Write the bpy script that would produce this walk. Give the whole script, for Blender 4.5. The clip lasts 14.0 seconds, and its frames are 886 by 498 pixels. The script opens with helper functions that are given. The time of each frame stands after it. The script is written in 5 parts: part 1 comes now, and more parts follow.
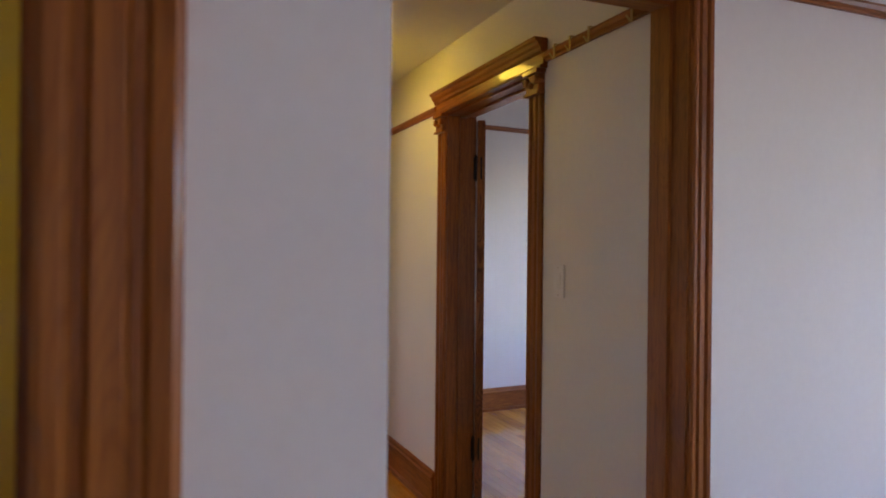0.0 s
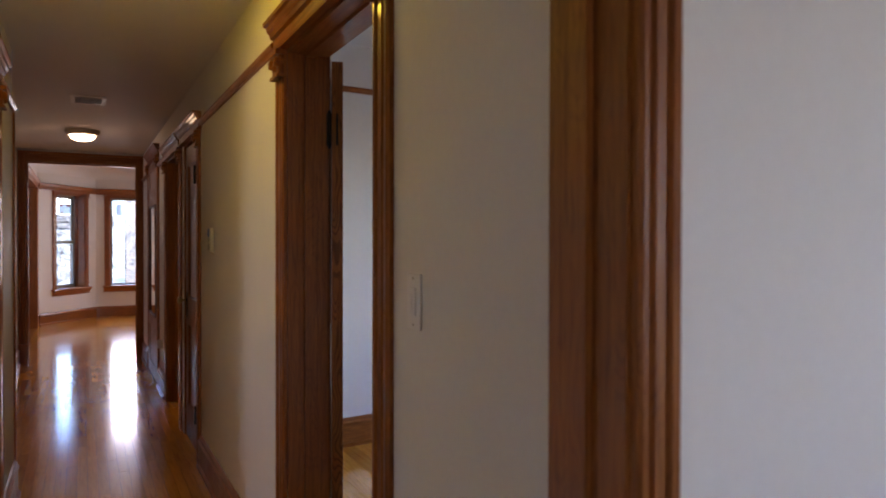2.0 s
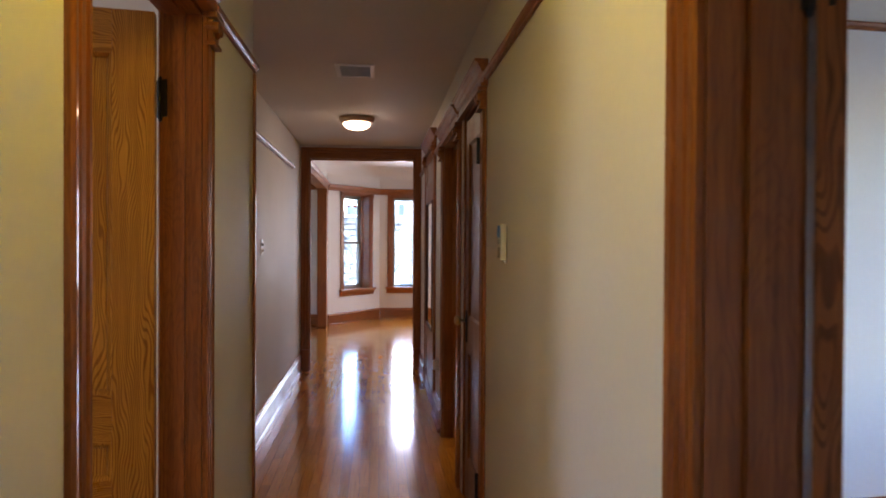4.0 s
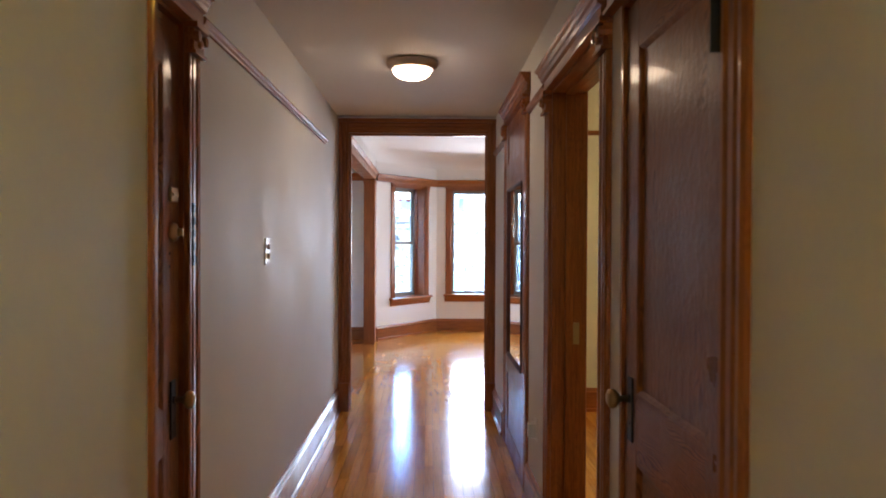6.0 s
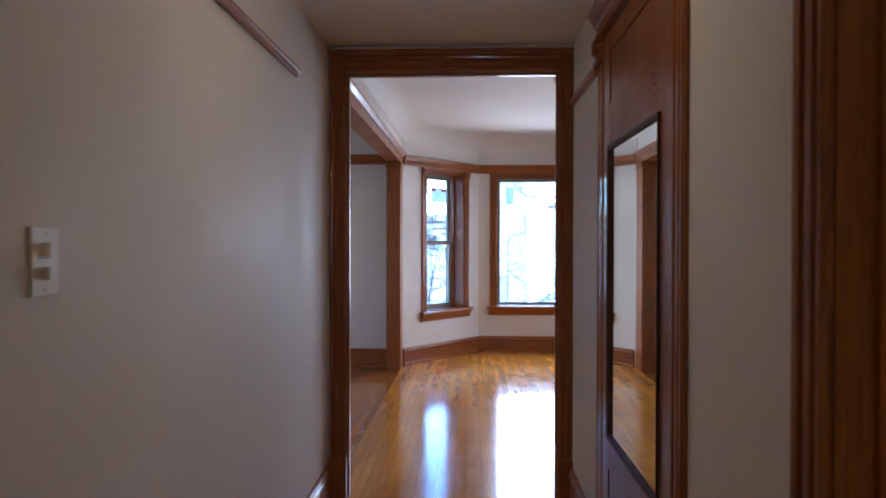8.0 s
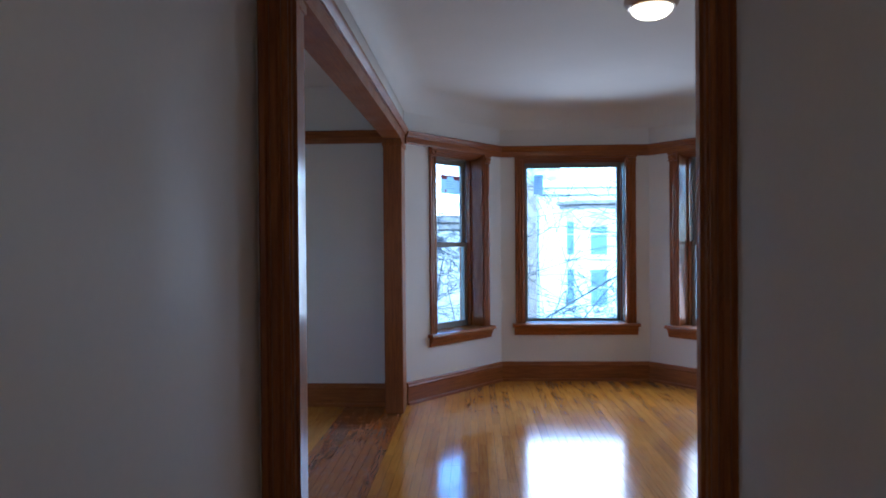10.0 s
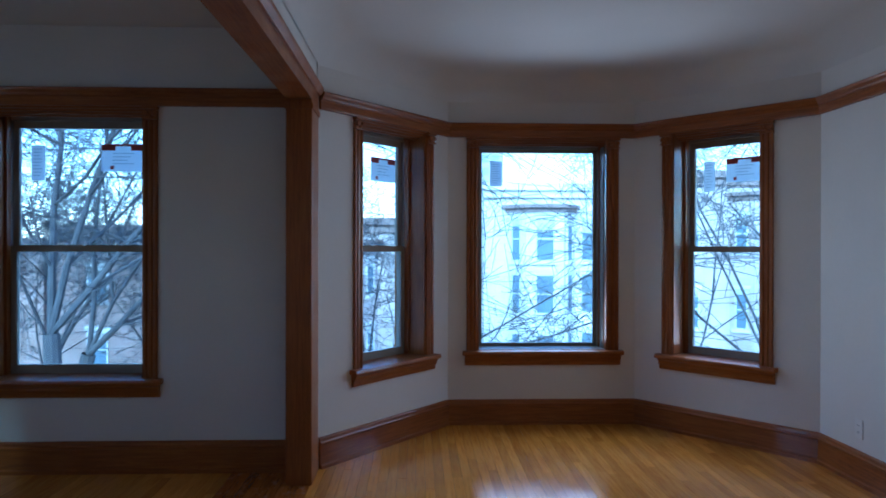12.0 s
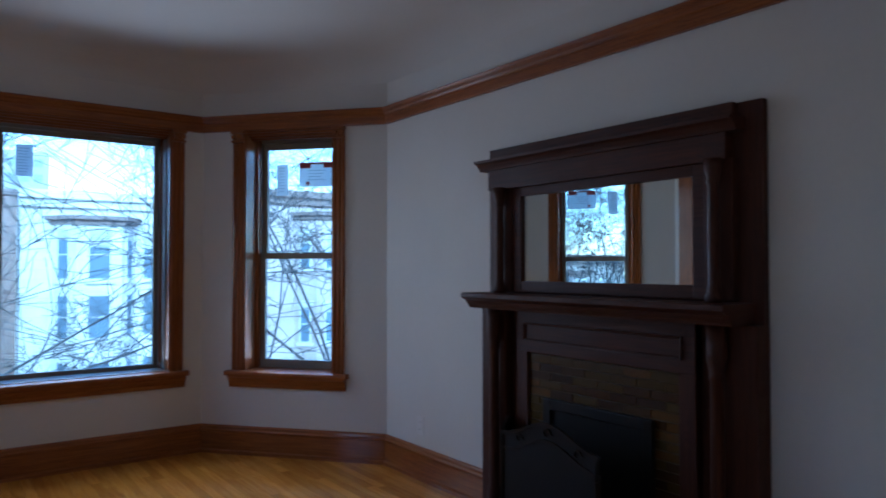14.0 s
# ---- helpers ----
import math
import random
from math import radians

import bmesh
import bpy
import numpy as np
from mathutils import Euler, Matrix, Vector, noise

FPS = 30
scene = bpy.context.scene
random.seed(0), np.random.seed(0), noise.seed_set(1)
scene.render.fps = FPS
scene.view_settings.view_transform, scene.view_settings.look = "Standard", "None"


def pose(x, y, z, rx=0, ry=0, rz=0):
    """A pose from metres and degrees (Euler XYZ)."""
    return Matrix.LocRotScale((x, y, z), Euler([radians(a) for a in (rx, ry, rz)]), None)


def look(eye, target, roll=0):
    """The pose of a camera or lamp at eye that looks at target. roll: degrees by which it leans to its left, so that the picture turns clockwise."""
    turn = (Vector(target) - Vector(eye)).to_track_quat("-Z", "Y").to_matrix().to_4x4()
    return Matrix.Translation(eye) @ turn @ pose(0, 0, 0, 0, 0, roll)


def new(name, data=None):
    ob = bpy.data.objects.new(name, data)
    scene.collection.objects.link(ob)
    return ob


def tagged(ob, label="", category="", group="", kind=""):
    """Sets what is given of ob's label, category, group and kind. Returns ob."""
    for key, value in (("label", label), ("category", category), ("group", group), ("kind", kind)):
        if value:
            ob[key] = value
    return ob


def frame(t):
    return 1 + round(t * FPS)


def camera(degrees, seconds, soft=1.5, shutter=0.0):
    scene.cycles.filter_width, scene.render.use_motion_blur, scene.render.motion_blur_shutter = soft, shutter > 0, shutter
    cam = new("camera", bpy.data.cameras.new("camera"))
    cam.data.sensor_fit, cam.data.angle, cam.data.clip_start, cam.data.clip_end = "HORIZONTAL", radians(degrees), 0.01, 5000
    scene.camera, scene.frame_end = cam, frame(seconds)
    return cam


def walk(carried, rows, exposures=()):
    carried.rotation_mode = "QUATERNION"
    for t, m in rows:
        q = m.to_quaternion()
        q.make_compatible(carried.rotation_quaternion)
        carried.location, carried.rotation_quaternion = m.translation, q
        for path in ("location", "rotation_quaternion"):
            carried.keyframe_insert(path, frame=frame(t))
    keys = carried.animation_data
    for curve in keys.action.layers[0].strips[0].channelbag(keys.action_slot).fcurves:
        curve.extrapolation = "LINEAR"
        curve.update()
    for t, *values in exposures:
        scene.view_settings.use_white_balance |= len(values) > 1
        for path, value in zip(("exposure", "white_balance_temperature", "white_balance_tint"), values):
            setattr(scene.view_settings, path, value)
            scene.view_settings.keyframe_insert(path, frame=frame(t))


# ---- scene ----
cam = camera(64.6, 14.0, soft=1.8, shutter=0.3)
PATH = [
    (0, (-0.085, -0.977, 1.408), (0.673, 0.874, 1.412), 0.6),
    (0.5, (0.11, -0.839, 1.421), (0.941, 0.98, 1.423), 0.7),
    (1, (0.278, -0.668, 1.427), (1.257, 1.076, 1.432), 0.9),
    (1.5, (0.523, -0.435, 1.449), (1.529, 1.294, 1.433), 0.4),
    (2, (0.667, -0.115, 1.43), (1.582, 1.664, 1.409), 0.1),
    (2.5, (0.74, 0.233, 1.438), (1.516, 2.076, 1.416), 0.1),
    (3, (0.822, 0.616, 1.43), (1.305, 2.556, 1.409), 0.2),
    (3.5, (0.867, 1.011, 1.434), (1.135, 2.992, 1.411), 0.2),
    (4, (0.85, 1.428, 1.438), (1.036, 3.419, 1.417), 0.3),
    (6.5, (0.772, 3.843, 1.444), (0.778, 5.843, 1.421), 0.0),
    (7, (0.78, 4.358, 1.455), (0.748, 6.357, 1.433), -0.2),
    (7.5, (0.788, 4.886, 1.437), (0.72, 6.885, 1.415), 0.0),
    (8, (0.778, 5.439, 1.426), (0.701, 7.437, 1.404), 0.1),
    (8.5, (0.782, 5.988, 1.426), (0.679, 7.985, 1.402), 0.1),
    (9, (0.729, 6.408, 1.424), (0.626, 8.405, 1.406), -0.3),
    (11.5, (0.56, 8.613, 1.419), (0.561, 10.613, 1.405), 0.0),
    (12, (0.638, 8.932, 1.419), (0.712, 10.931, 1.414), 0.1),
    (12.5, (0.695, 9.178, 1.423), (0.904, 11.167, 1.417), 0.2),
    (13, (0.676, 9.369, 1.415), (1.303, 11.268, 1.414), 0.2),
    (13.5, (0.665, 9.429, 1.398), (1.631, 11.18, 1.407), 0.1),
    (14, (0.782, 9.406, 1.329), (1.969, 11.015, 1.379), 0.0),
]
EXPOSURES = [(0.0, 3.75, 6850, 27), (1.5, 3.5, 6950, 27), (2.5, 3.75, 7000, 21), (3.0, 4.05, 6900, 18), (4.0, 4.05, 6400, 17), (6.5, 4.65, 5650, 8), (7.5, 4.25, 5400, 8), (9.0, 3.45, 5000, 5), (11.5, 2.65, 4600, 0), (12.5, 2.3, 4650, 2), (14.0, 2.22, 4750, 3)]
walk(cam, [(t, look(eye, target, roll)) for t, eye, target, roll in PATH], EXPOSURES)

# ---- world and light ----
world = bpy.data.worlds.new("overcast_sky")
scene.world = world
world.use_nodes = True
wn = world.node_tree
sky = wn.nodes.new("ShaderNodeTexSky")
sky.sky_type = "NISHITA"
sky.sun_disc = False
sky.sun_elevation = radians(52)
sky.sun_rotation = radians(150)
sky.air_density, sky.dust_density, sky.ozone_density = 1.0, 0.4, 3.0
tint = wn.nodes.new("ShaderNodeMix")
tint.data_type, tint.blend_type = "RGBA", "MULTIPLY"
tint.inputs[0].default_value = 1.0
tint.inputs[7].default_value = (0.84, 0.97, 1.08, 1)
wn.links.new(sky.outputs[0], tint.inputs[6])
wn.links.new(tint.outputs[2], wn.nodes["Background"].inputs[0])
wn.nodes["Background"].inputs[1].default_value = 0.15
sun_data = bpy.data.lights.new("sun", "SUN")
sun_data.energy, sun_data.angle, sun_data.color = 1.5, radians(20), (0.64, 0.92, 1.0)
sun = new("sun", sun_data)
sun.matrix_world = look((-12, -20, 18), (0, 6, 0))


def window_light(name, x, y, z, rz, w, h, power, colour=(0.55, 0.73, 1.0)):
    """An added area lamp in a wall opening, in place of sky light; it shines along its local y."""
    d = bpy.data.lights.new(name, "AREA")
    d.shape, d.size, d.size_y, d.energy, d.color = "RECTANGLE", w, h, power, colour
    ob = new(name, d)
    ob.matrix_world = pose(x, y, z, 90, 0, rz)
    return ob


# ---- materials ----
def material(name, rough=0.5, metal=0.0, colour=(0.5, 0.5, 0.5), spec=0.5):
    m = bpy.data.materials.new(name)
    m.use_nodes = True
    b = m.node_tree.nodes["Principled BSDF"]
    b.inputs["Base Color"].default_value = (*colour, 1)
    b.inputs["Roughness"].default_value = rough
    b.inputs["Metallic"].default_value = metal
    b.inputs["Specular IOR Level"].default_value = spec
    return m, m.node_tree, b


def coords(nt, scale, per_object=True):
    """Object coordinates, moved by a random step for each object, and scaled."""
    tc = nt.nodes.new("ShaderNodeTexCoord")
    mp = nt.nodes.new("ShaderNodeMapping")
    mp.inputs["Scale"].default_value = scale
    nt.links.new(tc.outputs["Object"], mp.inputs["Vector"])
    if per_object:
        oi = nt.nodes.new("ShaderNodeObjectInfo")
        mu = nt.nodes.new("ShaderNodeMath")
        mu.operation = "MULTIPLY"
        mu.inputs[1].default_value = 37.0
        nt.links.new(oi.outputs["Random"], mu.inputs[0])
        cx = nt.nodes.new("ShaderNodeCombineXYZ")
        for k in range(3):
            nt.links.new(mu.outputs[0], cx.inputs[k])
        nt.links.new(cx.outputs[0], mp.inputs["Location"])
    return mp.outputs[0]


def noise_tex(nt, vec, scale, detail=4.0, rough=0.55, distort=0.0):
    n = nt.nodes.new("ShaderNodeTexNoise")
    n.inputs["Scale"].default_value = scale
    n.inputs["Detail"].default_value = detail
    n.inputs["Roughness"].default_value = rough
    n.inputs["Distortion"].default_value = distort
    nt.links.new(vec, n.inputs["Vector"])
    return n.outputs["Fac"]


def ramp(nt, fac, stops):
    r = nt.nodes.new("ShaderNodeValToRGB")
    e = r.color_ramp.elements
    e[0].position, e[0].color = stops[0][0], (*stops[0][1], 1)
    e[1].position, e[1].color = stops[-1][0], (*stops[-1][1], 1)
    for p, c in stops[1:-1]:
        k = e.new(p)
        k.color = (*c, 1)
    nt.links.new(fac, r.inputs[0])
    return r.outputs[0]


def mix(nt, a, b, fac, mode="MIX"):
    x = nt.nodes.new("ShaderNodeMix")
    x.data_type, x.blend_type = "RGBA", mode
    if isinstance(fac, float):
        x.inputs[0].default_value = fac
    else:
        nt.links.new(fac, x.inputs[0])
    nt.links.new(a, x.inputs[6])
    nt.links.new(b, x.inputs[7])
    return x.outputs[2]


def bump(nt, bsdf, height, strength, distance=0.002):
    b = nt.nodes.new("ShaderNodeBump")
    b.inputs["Strength"].default_value = strength
    b.inputs["Distance"].default_value = distance
    nt.links.new(height, b.inputs["Height"])
    nt.links.new(b.outputs[0], bsdf.inputs["Normal"])


def varied_rough(nt, bsdf, vec, lo, hi, scale):
    mr = nt.nodes.new("ShaderNodeMapRange")
    mr.inputs[1].default_value, mr.inputs[2].default_value = 0.3, 0.7
    mr.inputs[3].default_value, mr.inputs[4].default_value = lo, hi
    nt.links.new(noise_tex(nt, vec, scale), mr.inputs[0])
    nt.links.new(mr.outputs[0], bsdf.inputs["Roughness"])


def paint(name, colour, rough=0.6, tone=0.06):
    m, nt, b = material(name, rough, 0, colour, 0.2)
    v = coords(nt, (1, 1, 1), False)
    lo = tuple(c * (1 - tone) for c in colour)
    big = ramp(nt, noise_tex(nt, v, 0.9, 3), [(0.35, lo), (0.65, colour)])
    fine = ramp(nt, noise_tex(nt, v, 45, 5), [(0.3, (0.975, 0.975, 0.975)), (0.7, (1, 1, 1))])
    nt.links.new(mix(nt, big, fine, 1.0, "MULTIPLY"), b.inputs["Base Color"])
    bump(nt, b, noise_tex(nt, v, 160, 3), 0.05, 0.001)
    varied_rough(nt, b, v, rough - 0.08, rough + 0.08, 3)
    return m


def wood(name, dark, light, axis, rough=0.3, figure=0.35, fine=90.0, coat=0.3, wave=52.0):
    """Varnished oak whose grain runs along the given axis: pores, flame figure and slow tone changes."""
    m, nt, b = material(name, rough, 0, light, 0.3)
    s = [1.0, 1.0, 1.0]
    s[axis] = 0.045
    v = coords(nt, s)
    pores = ramp(nt, noise_tex(nt, v, fine, 6, 0.7), [(0.3, tuple(c * 0.7 for c in dark)), (0.44, dark), (0.7, light)])
    s2 = [1.0, 1.0, 1.0]
    s2[axis] = 0.22
    w = nt.nodes.new("ShaderNodeTexWave")
    w.wave_type, w.bands_direction = "BANDS", "YXX"[axis] if axis else "Z"
    w.inputs["Scale"].default_value = wave
    w.inputs["Distortion"].default_value = 70.0
    w.inputs["Detail"].default_value = 2.0
    w.inputs["Detail Scale"].default_value = 0.2
    nt.links.new(coords(nt, s2), w.inputs["Vector"])
    flame = ramp(nt, w.outputs["Fac"], [(0.1, dark), (0.45, light)])
    base = mix(nt, pores, flame, figure)
    v3 = coords(nt, (1, 1, 1))
    tone = ramp(nt, noise_tex(nt, v3, 1.7, 2), [(0.3, (0.78, 0.74, 0.7)), (0.7, (1, 1, 1))])
    nt.links.new(mix(nt, base, tone, 1.0, "MULTIPLY"), b.inputs["Base Color"])
    bump(nt, b, noise_tex(nt, v, fine, 4), 0.1, 0.0006)
    varied_rough(nt, b, v3, rough - 0.07, rough + 0.1, 6)
    b.inputs["Coat Weight"].default_value = coat
    b.inputs["Coat Roughness"].default_value = 0.09
    return m


OAK_D, OAK_L = (0.245, 0.071, 0.011), (0.43, 0.145, 0.022)
OAK = [wood("oak_trim_" + "xyz"[a], OAK_D, OAK_L, a, 0.42, 0.22, 90.0, 0.28) for a in range(3)]
DOOR_OAK = wood("oak_door_upright", (0.32, 0.12, 0.015), (0.76, 0.37, 0.062), 2, 0.34, 0.62, 70, 0.2, 50.0)
DOOR_RAIL = wood("oak_door_across", (0.32, 0.12, 0.015), (0.76, 0.37, 0.062), 0, 0.34, 0.62, 70, 0.2, 50.0)
DARK_OAK = [wood("dark_oak_" + "xyz"[a], (0.045, 0.012, 0.006), (0.105, 0.031, 0.013), a, 0.5, 0.3, 80, 0.0) for a in range(3)]
CLOSET_OAK = wood("brown_oak_upright", (0.15, 0.047, 0.012), (0.37, 0.135, 0.034), 2, 0.34, 0.65, 70, 0.15)
CLOSET_RAIL = wood("brown_oak_across", (0.15, 0.047, 0.012), (0.37, 0.135, 0.034), 0, 0.42, 0.65, 70, 0.05)
for wavy in (CLOSET_OAK, CLOSET_RAIL):
    # thick old varnish, uneven to the touch
    tree_w = wavy.node_tree
    first = [n for n in tree_w.nodes if n.type == "BUMP"][0]
    second = tree_w.nodes.new("ShaderNodeBump")
    second.inputs["Strength"].default_value = 0.4
    second.inputs["Distance"].default_value = 0.005
    tree_w.links.new(noise_tex(tree_w, coords(tree_w, (1, 1, 0.8), False), 48, 2), second.inputs["Height"])
    tree_w.links.new(first.outputs[0], second.inputs["Normal"])
    tree_w.links.new(second.outputs[0], tree_w.nodes["Principled BSDF"].inputs["Normal"])
WALL = paint("wall_paint", (0.80, 0.77, 0.72))
CEIL = paint("ceiling_paint", (0.80, 0.78, 0.74), 0.75)
YELLOW = paint("cream_paint", (0.80, 0.76, 0.62))


def floor_material(name, tones, scuffs=False):
    m, nt, b = material(name, 0.2, 0, (0.4, 0.2, 0.07), 0.5)
    v = coords(nt, (1, 0.05, 1))
    grain = ramp(nt, noise_tex(nt, v, 95, 6, 0.65), [(0.3, tones[0]), (0.48, tones[1]), (0.68, tones[2])])
    oi = nt.nodes.new("ShaderNodeObjectInfo")
    ge = nt.nodes.new("ShaderNodeNewGeometry")
    add = nt.nodes.new("ShaderNodeMath")
    add.operation = "ADD"
    nt.links.new(oi.outputs["Random"], add.inputs[0])
    nt.links.new(ge.outputs["Random Per Island"], add.inputs[1])
    fr = nt.nodes.new("ShaderNodeMath")
    fr.operation = "FRACT"
    nt.links.new(add.outputs[0], fr.inputs[0])
    each = ramp(nt, fr.outputs[0], [(0.0, (0.74, 0.68, 0.6)), (0.5, (0.95, 0.93, 0.9)), (1.0, (1.12, 1.1, 1.05))])
    base = mix(nt, grain, each, 1.0, "MULTIPLY")
    tc = nt.nodes.new("ShaderNodeNewGeometry")
    wear = ramp(nt, noise_tex(nt, tc.outputs["Position"], 1.3, 4), [(0.35, (0.86, 0.8, 0.76)), (0.6, (1, 1, 1))])
    base = mix(nt, base, wear, 1.0, "MULTIPLY")
    if scuffs:
        pale = nt.nodes.new("ShaderNodeRGB")
        pale.outputs[0].default_value = (0.55, 0.36, 0.24, 1)
        worn = ramp(nt, noise_tex(nt, coords(nt, (1, 0.55, 1), False), 22, 5, 0.7), [(0.54, (0, 0, 0)), (0.68, (0.55, 0.55, 0.55))])
        base = mix(nt, base, pale.outputs[0], worn)
    nt.links.new(base, b.inputs["Base Color"])
    mr = nt.nodes.new("ShaderNodeMapRange")
    mr.inputs[1].default_value, mr.inputs[2].default_value = 0.3, 0.7
    mr.inputs[3].default_value, mr.inputs[4].default_value = 0.12, 0.24
    nt.links.new(noise_tex(nt, tc.outputs["Position"], 5, 5), mr.inputs[0])
    nt.links.new(mr.outputs[0], b.inputs["Roughness"])
    bump(nt, b, noise_tex(nt, tc.outputs["Position"], 6, 2), 0.02, 0.003)
    b.inputs["Coat Weight"].default_value = 0.65
    b.inputs["Coat Roughness"].default_value = 0.09
    return m


FLOOR = floor_material("varnished_oak_strip", ((0.58, 0.22, 0.022), (0.78, 0.34, 0.04), (0.86, 0.43, 0.065)))
FLOOR_RED = floor_material("worn_reddish_oak_strip", ((0.3, 0.085, 0.012), (0.46, 0.15, 0.022), (0.58, 0.22, 0.04)), True)
GAP = material("dark_floor_joint", 0.8, 0, (0.03, 0.015, 0.008))[0]
BRASS = material("aged_brass", 0.36, 1, (0.42, 0.29, 0.13))[0]
BLACK_METAL = material("blackened_iron", 0.45, 0.8, (0.025, 0.024, 0.024))[0]
STEEL = material("brushed_nickel", 0.3, 1, (0.55, 0.5, 0.45))[0]
BRONZE = material("bronze_ring", 0.35, 1, (0.5, 0.41, 0.32))[0]
PLASTIC = material("white_plastic", 0.35, 0, (0.78, 0.76, 0.72))[0]
ALMOND = material("almond_plastic", 0.4, 0, (0.66, 0.62, 0.50))[0]
GREY_PLASTIC = material("grey_plastic", 0.45, 0, (0.35, 0.36, 0.36))[0]
BLUE_TAPE = material("blue_tape", 0.6, 0, (0.05, 0.16, 0.5))[0]
VINYL = paint("taupe_sash_enamel", (0.34, 0.31, 0.26), 0.4, 0.05)
PAPER, pnt, pbs = material("label_paper", 0.7, 0, (0.7, 0.7, 0.68))
tr = pnt.nodes.new("ShaderNodeBsdfTranslucent")
tr.inputs[0].default_value = (0.88, 0.88, 0.88, 1)
ms = pnt.nodes.new("ShaderNodeMixShader")
ms.inputs[0].default_value = 0.85
pnt.links.new(pbs.outputs[0], ms.inputs[1])
pnt.links.new(tr.outputs[0], ms.inputs[2])
pnt.links.new(ms.outputs[0], pnt.nodes["Material Output"].inputs["Surface"])
PAPER_RED = material("label_red_ink", 0.7, 0, (0.42, 0.07, 0.06))[0]
PAPER_GREY = material("label_grey_ink", 0.7, 0, (0.5, 0.52, 0.53))[0]
VENT_WHITE = material("vent_enamel", 0.5, 0, (0.85, 0.84, 0.82))[0]
SLOT = material("dark_slot", 0.9, 0, (0.02, 0.02, 0.02))[0]
SOOT = material("sooty_firebox", 0.95, 0, (0.012, 0.011, 0.011))[0]

glass, gnt, gb = material("window_glass", 0.0, 0, (1, 1, 1))
gb.inputs["Transmission Weight"].default_value = 1.0
gb.inputs["IOR"].default_value = 1.45
MIRROR = material("silvered_mirror", 0.015, 1, (0.72, 0.79, 0.79))[0]
shade, snt, sb = material("lit_frosted_shade", 0.5, 0, (0.9, 0.85, 0.75))
sb.inputs["Emission Color"].default_value = (1.0, 0.74, 0.08, 1)
sb.inputs["Emission Strength"].default_value = 2.45


white_shade, snt2, sb2 = material("lit_white_shade", 0.5, 0, (0.9, 0.88, 0.84))
sb2.inputs["Emission Color"].default_value = (1.0, 0.70, 0.44, 1)
sb2.inputs["Emission Strength"].default_value = 1.05
dim_shade, snt3, sb3 = material("lit_opal_shade", 0.5, 0, (0.9, 0.88, 0.84))
sb3.inputs["Emission Color"].default_value = (1.0, 0.76, 0.48, 1)
sb3.inputs["Emission Strength"].default_value = 0.6
cream_shade, snt4, sb4 = material("lit_bright_shade", 0.5, 0, (0.9, 0.88, 0.84))
sb4.inputs["Emission Color"].default_value = (1.0, 0.76, 0.36, 1)
sb4.inputs["Emission Strength"].default_value = 6.5


# ---- mesh tools ----
def box(bm, x0, x1, y0, y1, z0, z1, bevel=0.0):
    vs = [bm.verts.new((x, y, z)) for z in (z0, z1) for y in (y0, y1) for x in (x0, x1)]
    fs = [bm.faces.new([vs[i] for i in f]) for f in ((0, 2, 3, 1), (4, 5, 7, 6), (0, 1, 5, 4), (2, 6, 7, 3), (0, 4, 6, 2), (1, 3, 7, 5))]
    if bevel:
        es = {e for f in fs for e in f.edges}
        bmesh.ops.bevel(bm, geom=list(es), offset=bevel, segments=2, affect="EDGES", profile=0.6)
    return vs


def sweep(bm, prof, a, b, u, v):
    """A closed profile of (u, v) points carried straight from a to b."""
    a, b, u, v = Vector(a), Vector(b), Vector(u), Vector(v)
    r0 = [bm.verts.new(a + u * p + v * q) for p, q in prof]
    r1 = [bm.verts.new(b + u * p + v * q) for p, q in prof]
    n = len(prof)
    for i in range(n):
        j = (i + 1) % n
        bm.faces.new((r0[i], r0[j], r1[j], r1[i]))
    bm.faces.new(r0[::-1])
    bm.faces.new(r1)


def lathe(bm, prof, centre, axis="z", seg=24):
    """A turned body from (radius, height) points."""
    rings = []
    c = Vector(centre)
    for r, h in prof:
        ring = []
        for k in range(seg):
            t = 2 * math.pi * k / seg
            p = {"z": Vector((r * math.cos(t), r * math.sin(t), h)), "y": Vector((r * math.cos(t), h, r * math.sin(t))), "x": Vector((h, r * math.cos(t), r * math.sin(t)))}[axis]
            ring.append(bm.verts.new(c + p))
        rings.append(ring)
    for r0, r1 in zip(rings, rings[1:]):
        for k in range(seg):
            j = (k + 1) % seg
            bm.faces.new((r0[k], r0[j], r1[j], r1[k]))
    bm.faces.new(rings[0][::-1])
    bm.faces.new(rings[-1])


def mesh_from(name, bm, mat, smooth=False):
    bmesh.ops.recalc_face_normals(bm, faces=bm.faces)
    me = bpy.data.meshes.new(name)
    bm.to_mesh(me)
    bm.free()
    for m in mat if isinstance(mat, (list, tuple)) else [mat]:
        me.materials.append(m)
    if smooth:
        for p in me.polygons:
            p.use_smooth = True
    return me


def part(name, bm, mat, parent=None, label="", smooth=False):
    ob = new(name, mesh_from(name, bm, mat, smooth))
    if parent:
        ob.parent = parent
    if label:
        ob["label"] = label
    return ob


def thing(name, m, label, category, group="", kind=""):
    ob = new(name)
    ob.empty_display_size = 0.1
    ob.matrix_world = m
    return tagged(ob, label, category, group, kind)


def structure(name, bm, mat, label, category):
    return tagged(part(name, bm, mat), label, category, kind="structure")


def box_part(name, dims, mat, parent, label="", bevel=0.0):
    bm = bmesh.new()
    box(bm, *dims, bevel)
    return part(name, bm, mat, parent, label)


